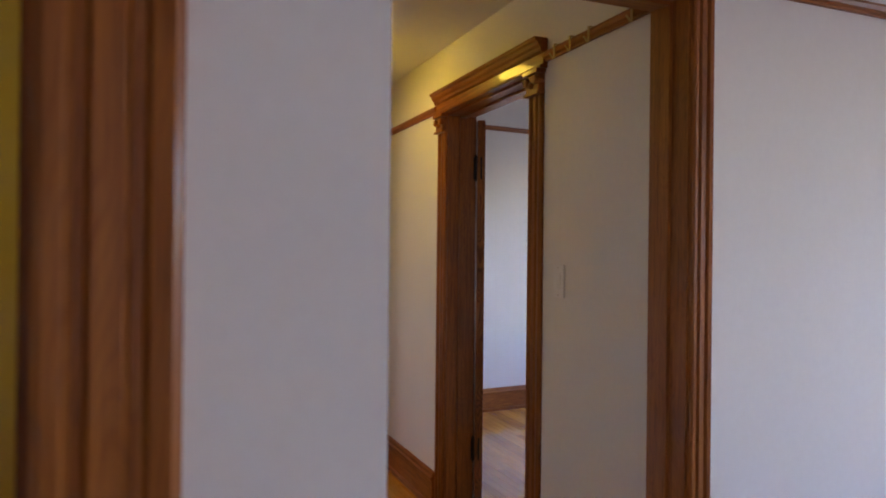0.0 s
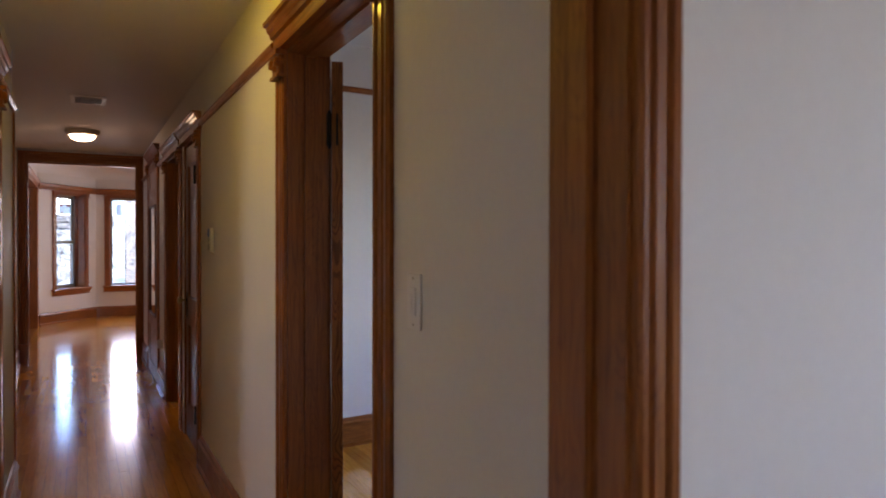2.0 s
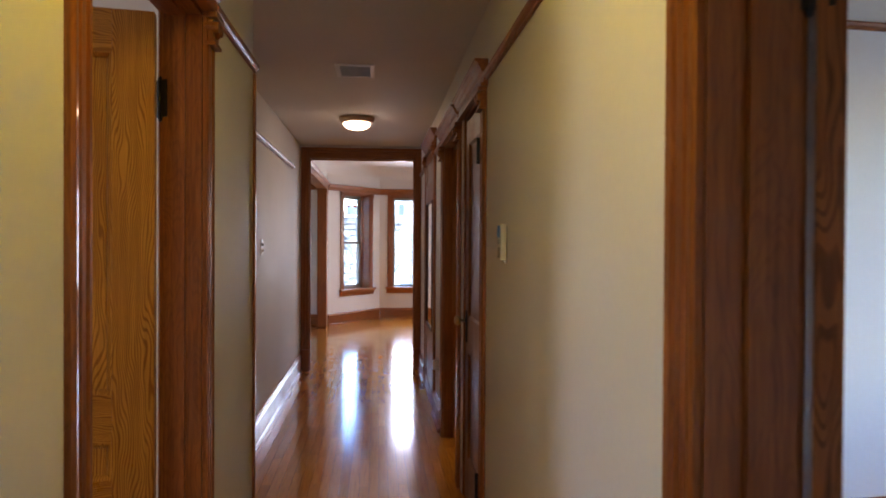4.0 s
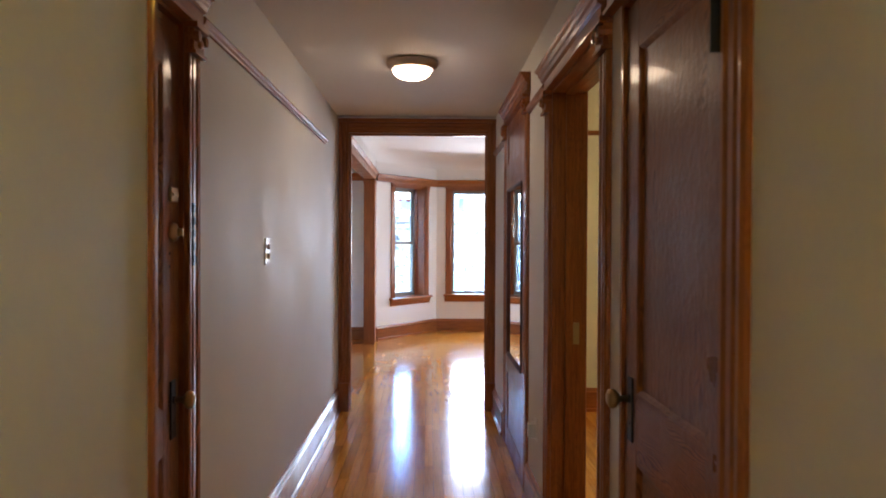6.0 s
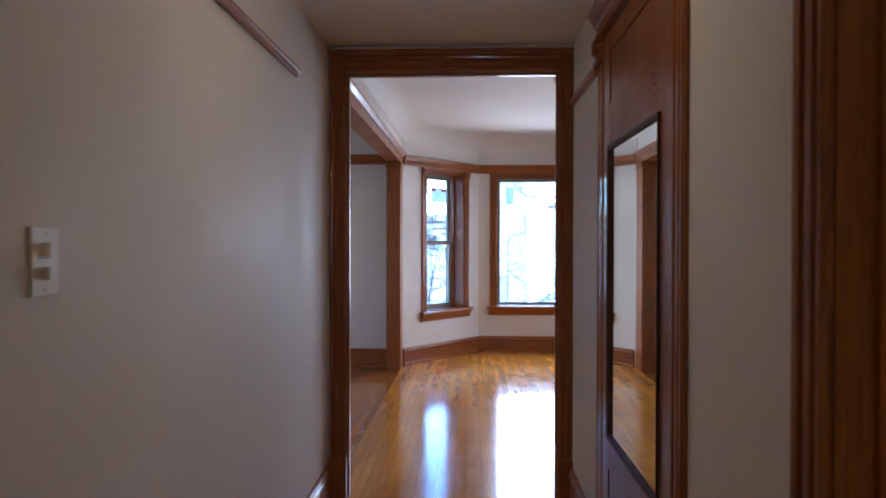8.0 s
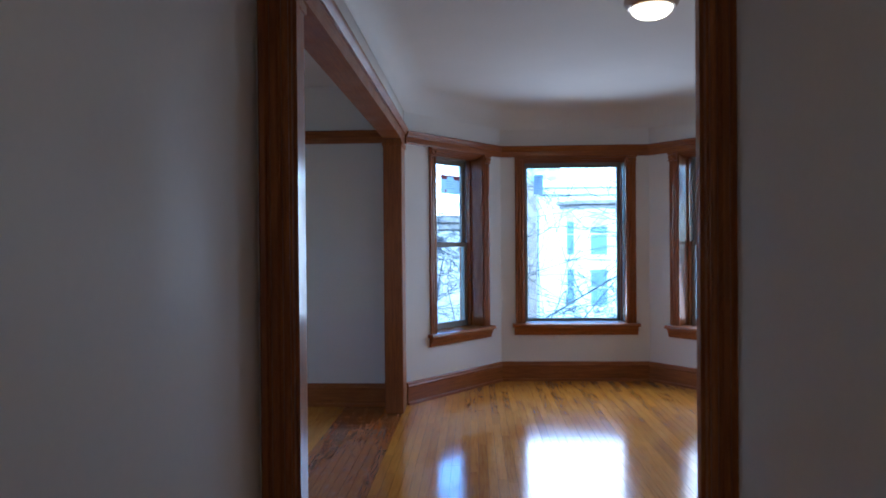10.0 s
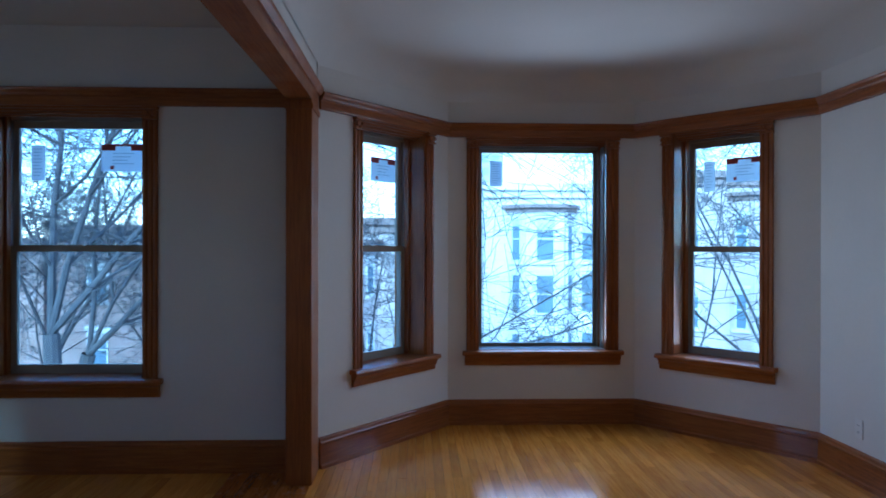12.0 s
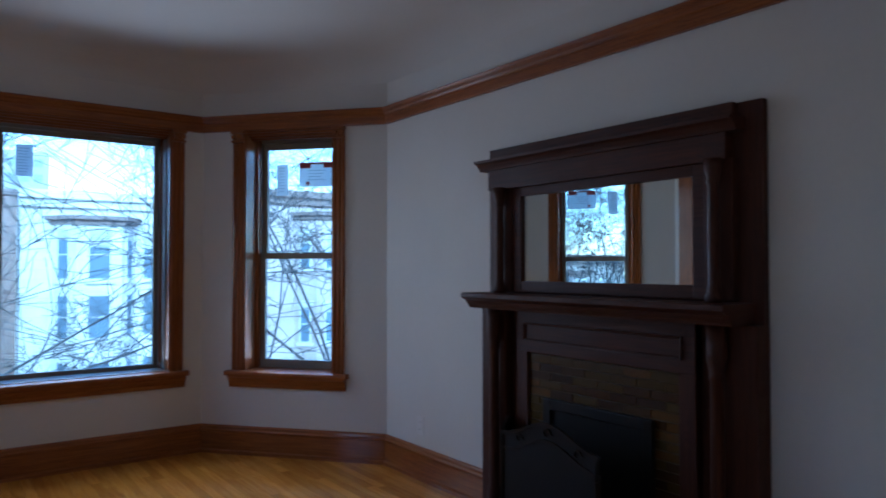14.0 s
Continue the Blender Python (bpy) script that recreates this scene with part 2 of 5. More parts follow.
# ---- plan ----
HALL_R, HALL_L, HALL_LN = 1.335, 0.0, 0.32     # right wall, left wall, nearer left wall
HALL_CEIL, ROOM_CEIL = 2.492, 2.80
BACK_Y0, BACK_Y1 = 0.55, 0.71                   # wall between back room and hall
FRONT_Y0, FRONT_Y1 = 9.27, 9.33                 # wall between hall and living room
B0, B1, B2, B3 = (0.01, 13.44), (0.885, 14.535), (2.395, 14.535), (3.30, 13.46)
T = 0.15
T_LN = 0.115                                    # the nearer left wall is thinner


def wall_run(name, a, b, thick, z0, z1, openings, label, mat=WALL, mitre=(0.0, 0.0)):
    """A wall whose room face runs from a to b, with its body to the left of that way; openings are (s0, s1, z0, z1)."""
    a, b = Vector((*a, 0)), Vector((*b, 0))
    d = (b - a).normalized()
    n = Vector((-d.y, d.x, 0))
    length = (b - a).length
    bm = bmesh.new()

    def block(s0, s1, lo, hi, e0=0.0, e1=0.0):
        p = [a + d * s0, a + d * s1, a + d * (s1 + e1) + n * thick, a + d * (s0 - e0) + n * thick]
        vs = [bm.verts.new(q + Vector((0, 0, z))) for z in (lo, hi) for q in p]
        for f in ((3, 2, 1, 0), (4, 5, 6, 7), (0, 1, 5, 4), (1, 2, 6, 5), (2, 3, 7, 6), (3, 0, 4, 7)):
            bm.faces.new([vs[i] for i in f])

    s = 0.0
    for o0, o1, lo, hi in sorted(openings):
        if o0 > s:
            block(s, o0, z0, z1, mitre[0] if s == 0 else 0.0)
        if lo > z0:
            block(o0, o1, z0, lo)
        if hi < z1:
            block(o0, o1, hi, z1)
        s = o1
    if s < length:
        block(s, length, z0, z1, mitre[0] if s == 0 else 0.0, mitre[1])
    return structure(name, bm, mat, label, "wall")

# ---- walls ----
X_W, X_E, Y_S = -3.2, 4.6, -3.6
wall_run("wall_hall_right", (HALL_R, FRONT_Y0), (HALL_R, BACK_Y1), T, 0, ROOM_CEIL,
         [(FRONT_Y0 - 2.45, FRONT_Y0 - 1.535, 0, 2.14), (FRONT_Y0 - 5.38, FRONT_Y0 - 4.63, 0, 2.14), (FRONT_Y0 - 6.55, FRONT_Y0 - 5.57, 0, 2.14)],
         "off-white painted plaster hallway wall with doorways")
wall_run("wall_hall_left_near", (HALL_LN, BACK_Y1), (HALL_LN, 4.48), T_LN, 0, ROOM_CEIL, [(2.74 - BACK_Y1, 3.63 - BACK_Y1, 0, 2.14)],
         "off-white painted plaster wall with a doorway")
wall_run("wall_hall_return", (HALL_LN - T, 4.48), (X_W, 4.48), 0.12, 0, ROOM_CEIL, [], "off-white painted plaster return wall")
wall_run("wall_hall_left", (HALL_L, 4.48), (HALL_L, FRONT_Y0), T, 0, ROOM_CEIL, [(4.64 - 4.48, 5.58 - 4.48, 0, 2.14)],
         "off-white painted plaster wall with the entry door")
wall_run("wall_front_hall", (X_W, FRONT_Y0), (3.45, FRONT_Y0), FRONT_Y1 - FRONT_Y0, 0, ROOM_CEIL, [(0.08 - X_W, 1.278 - X_W, 0, 2.35)],
         "off-white plaster wall with a wide cased opening")
wall_run("wall_back", (0.095, BACK_Y0), (X_E, BACK_Y0), BACK_Y1 - BACK_Y0, 0, ROOM_CEIL, [(0.388 - 0.095, 1.285 - 0.095, 0, 2.14)],
         "off-white painted plaster wall with a cased doorway")
wall_run("wall_back_side", (0.095, -0.30), (0.095, BACK_Y1), 0.12, 0, ROOM_CEIL, [], "off-white painted plaster side wall")
wall_run("wall_pantry_front", (X_W, -0.42), (0.095, -0.42), 0.12, 0, ROOM_CEIL, [(-0.94 - X_W, -0.15 - X_W, 0, 2.10)],
         "off-white plaster wall with a cased side doorway")
wall_run("wall_pantry_back", (X_W, 2.4), (HALL_LN - T, 2.4), 0.12, 0, ROOM_CEIL, [], "pale green painted plaster wall", YELLOW)
# The second opening is unseen, added to hold the side parlour's fill lamp.
wall_run("wall_left_side", (X_W, Y_S), (X_W, 13.5), 0.3, 0, ROOM_CEIL, [(3.4 - Y_S, 3.9 - Y_S, 1.2, 2.0), (11.02 - Y_S, 11.58 - Y_S, 0.9, 2.1)], "off-white outer plaster wall")
wall_run("wall_right_side", (X_E, FRONT_Y0), (X_E, Y_S), 0.3, 0, ROOM_CEIL,
         [(FRONT_Y0 - 3.6, FRONT_Y0 - 2.2, 0.7, 2.2), (FRONT_Y0 + 0.6, FRONT_Y0 + 2.4, 0.7, 2.2)], "off-white outer plaster wall")
# The opening is unseen, added so that fill light reaches the back room.
wall_run("wall_south", (X_E, Y_S), (X_W, Y_S), 0.3, 0, ROOM_CEIL, [(X_E - 1.15, X_E - 0.85, 1.1, 2.0)], "off-white outer plaster wall")
wall_run("wall_bedroom_north", (HALL_R + T, 4.46), (X_E, 4.76), 0.10, 0, ROOM_CEIL, [], "off-white painted plaster bedroom wall")
wall_run("wall_side_room_south", (X_E, 5.48), (HALL_R + T, 5.48), 0.10, 0, ROOM_CEIL, [], "cream painted plaster wall", YELLOW)
wall_run("wall_side_room_north", (HALL_R + T, 9.25), (X_E, 9.25), 0.048, 0, ROOM_CEIL, [], "cream painted plaster wall", YELLOW)
wall_run("wall_parlour_right", B3, (3.30, FRONT_Y1), 0.3, 0, ROOM_CEIL, [], "off-white painted plaster wall behind the fireplace", WALL, (0.14, 0))
wall_run("wall_bay_left", B0, B1, 0.3, 0, ROOM_CEIL, [(0.39, 1.12, 0.56, 2.30)], "off-white plaster wall of the window bay", WALL, (0, 0.144))
wall_run("wall_bay_middle", B1, B2, 0.3, 0, ROOM_CEIL, [(0.225, 1.30, 0.56, 2.30)], "off-white plaster wall of the window bay", WALL, (0.144, 0.14))
wall_run("wall_bay_right", B2, B3, 0.3, 0, ROOM_CEIL, [(0.325, 1.025, 0.56, 2.30)], "off-white plaster wall of the window bay", WALL, (0.14, 0.14))
wall_run("wall_side_parlour", (X_W, 13.40), (0.01, 13.40), 0.3, 0, ROOM_CEIL, [(-2.04 - X_W, -1.065 - X_W, 0.56, 2.30)], "off-white plaster wall with a sash window")
wall_run("wall_arch_stub", (HALL_L, FRONT_Y1), (HALL_L, 9.68), 0.14, 0, ROOM_CEIL, [], "off-white plaster wall stub beside the archway")
bm = bmesh.new()
box(bm, -0.13, 0.0, 9.68, 13.44, 2.42, ROOM_CEIL)
structure("wall_over_arch", bm, WALL, "off-white plaster wall above the beam", "wall")

# ceilings
bm = bmesh.new()
box(bm, -0.1, HALL_R + 0.1, BACK_Y1 - 0.05, FRONT_Y0 + 0.05, HALL_CEIL, HALL_CEIL + 0.1)
structure("ceiling_hall", bm, CEIL, "smooth off-white painted hallway ceiling", "ceiling")
bm = bmesh.new()
box(bm, X_W - 0.3, X_E + 0.3, Y_S - 0.3, 13.9, ROOM_CEIL + 0.002, ROOM_CEIL + 0.12)
box(bm, 3.0, X_E + 0.3, 13.0, 15.2, ROOM_CEIL + 0.001, ROOM_CEIL + 0.11)
structure("ceiling_rooms", bm, CEIL, "off-white painted ceiling of the side rooms", "ceiling")


def inset(poly, d):
    out = []
    n = len(poly)
    for i in range(n):
        p, q, r = Vector(poly[i - 1]), Vector(poly[i]), Vector(poly[(i + 1) % n])
        e, f = (q - p).normalized(), (r - q).normalized()
        n0, n1 = Vector((-e.y, e.x)), Vector((-f.y, f.x))
        k = (n0 + n1).normalized()
        out.append(q + k * (d / max(0.2, k.dot(n0))))
    return out


bm = bmesh.new()
outline = [(0.0, FRONT_Y1), (3.30, FRONT_Y1), B3, B2, B1, B0]
R_COVE, rings = 0.2, []
for k in range(7):
    t = math.pi / 2 * k / 6
    rings.append([bm.verts.new((p.x, p.y, ROOM_CEIL - 0.02 - R_COVE * (1 - math.sin(t)))) for p in inset(outline, R_COVE * (1 - math.cos(t)) + 0.0005)])
for r0, r1 in zip(rings, rings[1:]):
    for k in range(6):
        j = (k + 1) % 6
        bm.faces.new((r0[k], r0[j], r1[j], r1[k]))
bm.faces.new(rings[-1])
top = [bm.verts.new((p[0], p[1], ROOM_CEIL + 0.2)) for p in inset(outline, -0.04)]
edge = [bm.verts.new((p[0], p[1], ROOM_CEIL - 0.02 - R_COVE)) for p in inset(outline, -0.04)]
bm.faces.new(top)
for k in range(6):
    j = (k + 1) % 6
    bm.faces.new((top[k], top[j], edge[j], edge[k]))
tagged(part("ceiling_living_room", bm, CEIL, smooth=True), "off-white ceiling with a rounded plaster cove", "ceiling", kind="structure")


# ---- trim ----
BASE_PROF = [(0, 0), (0.032, 0), (0.032, 0.022), (0.02, 0.03), (0.02, 0.15), (0.026, 0.157), (0.026, 0.166), (0.017, 0.174), (0.014, 0.188), (0.008, 0.196), (0, 0.2)]
RAIL_PROF = [(0, 0), (0.012, 0.0), (0.012, 0.008), (0.022, 0.014), (0.026, 0.026), (0.022, 0.036), (0.01, 0.04), (0, 0.04)]
BIG_RAIL = [(0, 0), (0.02, 0), (0.022, 0.012), (0.022, 0.055), (0.03, 0.062), (0.034, 0.075), (0.046, 0.09), (0.05, 0.104), (0.044, 0.11), (0, 0.11)]


def run_trim(name, prof, a, b, z, label, category):
    """Trim along a wall whose body lies to the left of the way from a to b."""
    a, b = Vector((*a, z)), Vector((*b, z))
    d = (b - a).normalized()
    ax = 0 if abs(d.x) > abs(d.y) else 1
    bm = bmesh.new()
    if abs(d.x) > 0.1 and abs(d.y) > 0.1:
        sweep(bm, prof, (0, 0, 0), ((b - a).length, 0, 0), (0, -1, 0), (0, 0, 1))
        ob = structure(name, bm, OAK[0], label, category)
        ob.matrix_world = Matrix.Translation(a) @ Matrix.Rotation(math.atan2(d.y, d.x), 4, "Z")
        return ob
    sweep(bm, prof, a, b, (d.y, -d.x, 0), (0, 0, 1))
    return structure(name, bm, OAK[ax], label, category)


def base(a, b):
    run_trim("baseboard", BASE_PROF, a, b, 0.0, "tall moulded varnished oak baseboard", "baseboard")


for a, b in (((HALL_R, FRONT_Y0), (HALL_R, 8.51)), ((HALL_R, 7.25), (HALL_R, 6.66)), ((HALL_R, 4.53), (HALL_R, 2.57)), ((HALL_R, 1.43), (HALL_R, 0.79)),
             ((HALL_LN, 0.79), (HALL_LN, 2.665)), ((HALL_LN, 3.705), (HALL_LN, 4.48)), ((HALL_L, 5.70), (HALL_L, FRONT_Y0)),
             ((HALL_R + T, 4.46), (X_E, 4.76)), ((HALL_R + T, 9.25), (X_E, 9.25)), ((1.35, BACK_Y0), (X_E, BACK_Y0)),
             ((3.30, 10.74), (3.30, FRONT_Y1)), (B3, (3.30, 12.34)), (B0, B1), (B1, B2), (B2, B3), ((X_W, 13.40), (-0.14, 13.40)),
             ((X_E, 4.74), (X_E, BACK_Y1)), ((X_E, 9.25), (X_E, 5.48))):
    base(a, b)


def rail(a, b, z=2.155, prof=RAIL_PROF):
    run_trim("picture_rail", prof, a, b, z, "varnished oak picture rail on the wall", "picture rail")


for a, b in (((HALL_R, FRONT_Y0 - 0.01), (HALL_R, 8.51)), ((HALL_R, 7.25), (HALL_R, 6.66)), ((HALL_R, 4.53), (HALL_R, 2.575)), ((HALL_R, 1.425), (HALL_R, 0.735)),
             ((HALL_LN, 0.735), (HALL_LN, 2.65)), ((HALL_LN, 3.72), (HALL_LN, 4.49)), ((HALL_L, 5.71), (HALL_L, 8.54)), ((1.36, BACK_Y0), (X_E, BACK_Y0))):
    rail(a, b)
rail((HALL_R + T, 4.46), (X_E, 4.76), 2.47)
rail((HALL_R + T, 9.25), (X_E, 9.25), 2.34)
for a, b in ((B0, B1), (B1, B2), (B2, B3), (B3, (3.30, FRONT_Y1)), ((X_W, 13.40), (-0.14, 13.40))):
    rail(a, b, 2.30, BIG_RAIL)

# ---- archway beam and posts ----
arch = thing("archway_beam", pose(0, 0, 0), "varnished oak cased beam on two square posts", "archway", kind="structure")
bm = bmesh.new()
box(bm, -0.14, 0.012, 9.68, 13.40, 2.30, 2.42)
box(bm, 0.001, 0.012, FRONT_Y1, 9.68, 2.345, 2.42)
part("beam", bm, OAK[1], arch)
bm = bmesh.new()
sweep(bm, [(0, 0), (0.012, 0), (0.03, 0.03), (0.034, 0.045), (0, 0.045)], (0.012, FRONT_Y1, 2.38), (0.012, 13.42, 2.38), (1, 0, 0), (0, 0, 1))
sweep(bm, [(0, 0), (0.012, 0), (0.03, 0.03), (0.034, 0.045), (0, 0.045)], (-0.14, 9.68, 2.38), (-0.14, 13.39, 2.38), (-1, 0, 0), (0, 0, 1))
part("beam_moulding", bm, OAK[1], arch)
for y0, y1 in ((9.68, 9.79), (13.12, 13.40)):
    bm = bmesh.new()
    box(bm, -0.142, 0.014, y0, y1, 0.0, 2.30, 0.006)
    box(bm, -0.15, 0.022, y0 - 0.006, y1 + 0.006, 2.24, 2.275, 0.004)
    part("post", bm, OAK[2], arch)

# ---- floors ----
bm = bmesh.new()
box(bm, X_W - 0.3, X_E + 0.3, Y_S - 0.3, 14.8, -0.2, -0.016)
floor = structure("floor", bm, GAP, "glossy honey-coloured oak strip floor", "floor")


# ---- doors ----
CASING = [(0, 0), (0, 0.012), (0.008, 0.017), (0.02, 0.017), (0.026, 0.009), (0.034, 0.009), (0.04, 0.016), (0.062, 0.016), (0.068, 0.009), (0.076, 0.009), (0.082, 0.017), (0.098, 0.019), (0.106, 0.012), (0.106, 0)]


def capital(bm, x0, x1, z0, z1, out=0.03):
    """A small carved capital: abacus, necking and two scrolls."""
    w = x1 - x0
    box(bm, x0 - 0.006, x1 + 0.006, -out - 0.014, 0, z1 - 0.018, z1, 0.003)
    box(bm, x0 + 0.004, x1 - 0.004, -out, 0, z0, z1 - 0.018, 0.004)
    box(bm, x0 - 0.003, x1 + 0.003, -out - 0.008, 0, z0, z0 + 0.012, 0.003)
    for cx in (x0 + 0.018, x1 - 0.018):
        lathe(bm, [(0.005, -out - 0.016), (0.017, -out - 0.014), (0.02, -out + 0.004), (0.02, -0.002)], (cx, 0, z1 - 0.042), "y", 10)
    lathe(bm, [(0.003, -out - 0.014), (0.013, -out - 0.01), (0.015, -0.002)], (x0 + w / 2, 0, z1 - 0.06), "y", 8)


def entablature(bm, x0, x1, z0, z1, out=0.02):
    h = z1 - z0
    prof = [(0, 0), (out + 0.012, 0), (out + 0.014, 0.01), (out, 0.014), (out, 0.5 * h), (out + 0.012, 0.55 * h), (out + 0.016, 0.68 * h), (out + 0.024, 0.74 * h), (out + 0.028, 0.86 * h), (out + 0.038, 0.9 * h), (out + 0.041, h), (0, h)]
    sweep(bm, [(-p, q) for p, q in prof], (x0, 0, z0), (x1, 0, z0), (0, 1, 0), (0, 0, 1))


def doorway(name, m, w, h, depth, label, head=True, cw=0.108, front=True, back=True, category="doorway", head_z=None, sides=(1, 1), liner=0.02, head_in=(0.018, 0.018)):
    """A cased opening: local x along the wall, y into it; the clear opening starts at x = 0."""
    d = thing(name, m, label, category, kind="structure")
    for nm, dims, mat in (("jamb", (-liner, 0, 0.001, depth - 0.001, 0, h), OAK[2]), ("jamb", (w, w + liner, 0.001, depth - 0.001, 0, h), OAK[2]), ("head_jamb", (-liner, w + liner, 0.001, depth - 0.001, h, h + liner), OAK[0])):
        box_part(nm, dims, mat, d)
    for nm, dims, mat in (("stop", (0, 0.011, depth * 0.42, depth * 0.42 + 0.035, 0, h), OAK[2]), ("stop", (w - 0.011, w, depth * 0.42, depth * 0.42 + 0.035, 0, h), OAK[2]), ("stop", (0.011, w - 0.011, depth * 0.42, depth * 0.42 + 0.035, h - 0.011, h), OAK[0])):
        box_part(nm, dims, mat, d)
    top = h + 0.012
    for face, y, sgn in ((front, 0.0, -1), (back, depth, 1)):
        if not face:
            continue
        k = cw / 0.108
        for use, x, su in ((sides[0], -0.006, -1), (sides[1], w + 0.006, 1)):
            if use:
                bm = bmesh.new()
                sweep(bm, [(u * k, v) for u, v in CASING], (x, y, 0), (x, y, top if head else top + cw), (su, 0, 0), (0, sgn, 0))
                part("casing", bm, OAK[2], d)
        if head and sgn < 0:
            for use, x0, x1 in ((sides[0], -0.006 - cw, -0.006), (sides[1], w + 0.006, w + 0.006 + cw)):
                if use:
                    bm = bmesh.new()
                    capital(bm, x0, x1, top - 0.1, top)
                    part("capital", bm, OAK[2], d, "carved oak capital with scrolls")
            bm = bmesh.new()
            entablature(bm, -0.006 - cw - head_in[0], w + 0.006 + cw + head_in[1], top, top + 0.118)
            part("entablature", bm, OAK[0], d, "stepped oak cornice over the doorway")
        else:
            bm = bmesh.new()
            sweep(bm, [(u * k, v) for u, v in CASING], (-0.006, y, top - 0.006), (w + 0.006, y, top - 0.006), (0, 0, 1), (0, sgn, 0))
            part("head_casing", bm, OAK[0], d)
            if not head:
                bm = bmesh.new()
                sweep(bm, [(0, 0), (0.03, 0), (0.03, 0.034), (0.02, 0.034), (0.012, 0.026), (0, 0.022)], (-0.006 - cw, y, top + cw - 0.006), (w + 0.006 + cw, y, top + cw - 0.006), (0, 0, 1), (0, sgn, 0))
                part("back_band", bm, OAK[0], d)
    return d


def leaf(parent, m, w, h, t, rails, stile=0.115, up=DOOR_OAK, across=DOOR_RAIL, skip=()):
    """A panelled door leaf, hinge side at x = 0, front at y = 0. rails: (z0, z1) from the bottom up."""
    lf = new("door_leaf")
    lf.parent = parent
    lf.matrix_local = m
    for x0, x1 in ((0, stile), (w - stile, w)):
        box_part("stile", (x0, x1, 0, t, 0.008, h), up, lf, bevel=0.002)
    for z0, z1 in rails:
        box_part("cross_rail", (stile, w - stile, 0.0005, t - 0.0005, max(0.008, z0), z1), across, lf)
    for k, ((_, z0), (z1, _)) in enumerate(zip(rails, rails[1:])):
        if k in skip:
            continue
        bm = bmesh.new()
        box(bm, stile, w - stile, 0.013, t - 0.013, z0, z1)
        for y, s in ((0.013, -1), (t - 0.013, 1)):
            pr = [(0, 0), (0.016, 0), (0.012, 0.006), (0.004, 0.012), (0, 0.012)]
            sweep(bm, pr, (stile, y, z0), (stile, y, z1), (1, 0, 0), (0, s, 0))
            sweep(bm, pr, (w - stile, y, z0), (w - stile, y, z1), (-1, 0, 0), (0, s, 0))
            sweep(bm, pr, (stile, y, z0), (w - stile, y, z0), (0, 0, 1), (0, s, 0))
            sweep(bm, pr, (stile, y, z1), (w - stile, y, z1), (0, 0, -1), (0, s, 0))
        part("door_panel", bm, up, lf)
    return lf


def knob_set(parent, m, mat=BRASS, plate=BLACK_METAL):
    """A turned knob on a tall plate; local y points out of the door."""
    bm = bmesh.new()
    box(bm, -0.022, 0.022, 0, 0.006, -0.09, 0.09, 0.003)
    lathe(bm, [(0.013, 0.006), (0.012, 0.012)], (0, 0, 0.03), "y", 14)
    lathe(bm, [(0.005, 0.006), (0.005, 0.008)], (0, 0, -0.04), "y", 10)
    p = part("key_plate", bm, plate, parent, "tarnished metal key plate")
    p.matrix_local = m
    bm = bmesh.new()
    lathe(bm, [(0.009, 0.006), (0.009, 0.034), (0.016, 0.038), (0.025, 0.046), (0.028, 0.055), (0.025, 0.064), (0.014, 0.07), (0.004, 0.071)], (0, 0, 0.03), "y", 20)
    k = part("door_knob", bm, mat, p, "worn brass knob", True)
    return p


def hinge(parent, x, y, z, h=0.1, rz=0):
    bm = bmesh.new()
    lathe(bm, [(0.004, -h / 2 - 0.012), (0.008, -h / 2), (0.008, h / 2), (0.004, h / 2 + 0.012)], (0, 0, 0), "z", 10)
    box(bm, -0.034, 0.0, -0.002, 0.002, -h / 2, h / 2)
    box(bm, 0.0, 0.034, -0.002, 0.002, -h / 2, h / 2)
    p = part("hinge", bm, BLACK_METAL, parent, "dark iron butt hinge")
    p.matrix_local = pose(x, y, z, 0, 0, rz)
    return p


def right_side(y):
    """A pose on the hall's right wall: local x runs towards the back, y into the wall."""
    return pose(HALL_R, y, 0, 0, 0, -90)


def left_side(x, y):
    return pose(x, y, 0, 0, 0, 90)


DOOR_H = 2.12
TWO_PANEL = [(0, 0.24), (0.83, 1.02), (1.98, 2.105)]

# bedroom door, swung right back into the room
d = doorway("door_1", right_side(2.43), 2.43 - 1.555, DOOR_H, T, "oak doorway with its door folded open into the bedroom", category="door")
lf = leaf(d, pose(0.026, T + 0.054, 0, 0, 0, 163), 0.86, 2.105, 0.042, TWO_PANEL, 0.115, CLOSET_OAK, CLOSET_RAIL)
for z in (0.35, 1.85):
    hinge(d, 0.004, T + 0.008, z, 0.12, 60)
# closet door, shut
d = doorway("door_2", right_side(5.36), 5.36 - 4.65, DOOR_H, T, "closed brown oak closet door beside another doorway", category="door", back=False, sides=(0, 1), head_in=(0.0, 0.03))
lf = leaf(d, pose(0.003, 0.012, 0), 0.704, 2.11, 0.04, TWO_PANEL, 0.11, CLOSET_OAK, CLOSET_RAIL)
knob_set(lf, pose(0.065, 0, 0.97, 0, 0, 180))
for z in (0.3, 1.86):
    hinge(d, 0.708, 0.004, z, 0.12, 90)
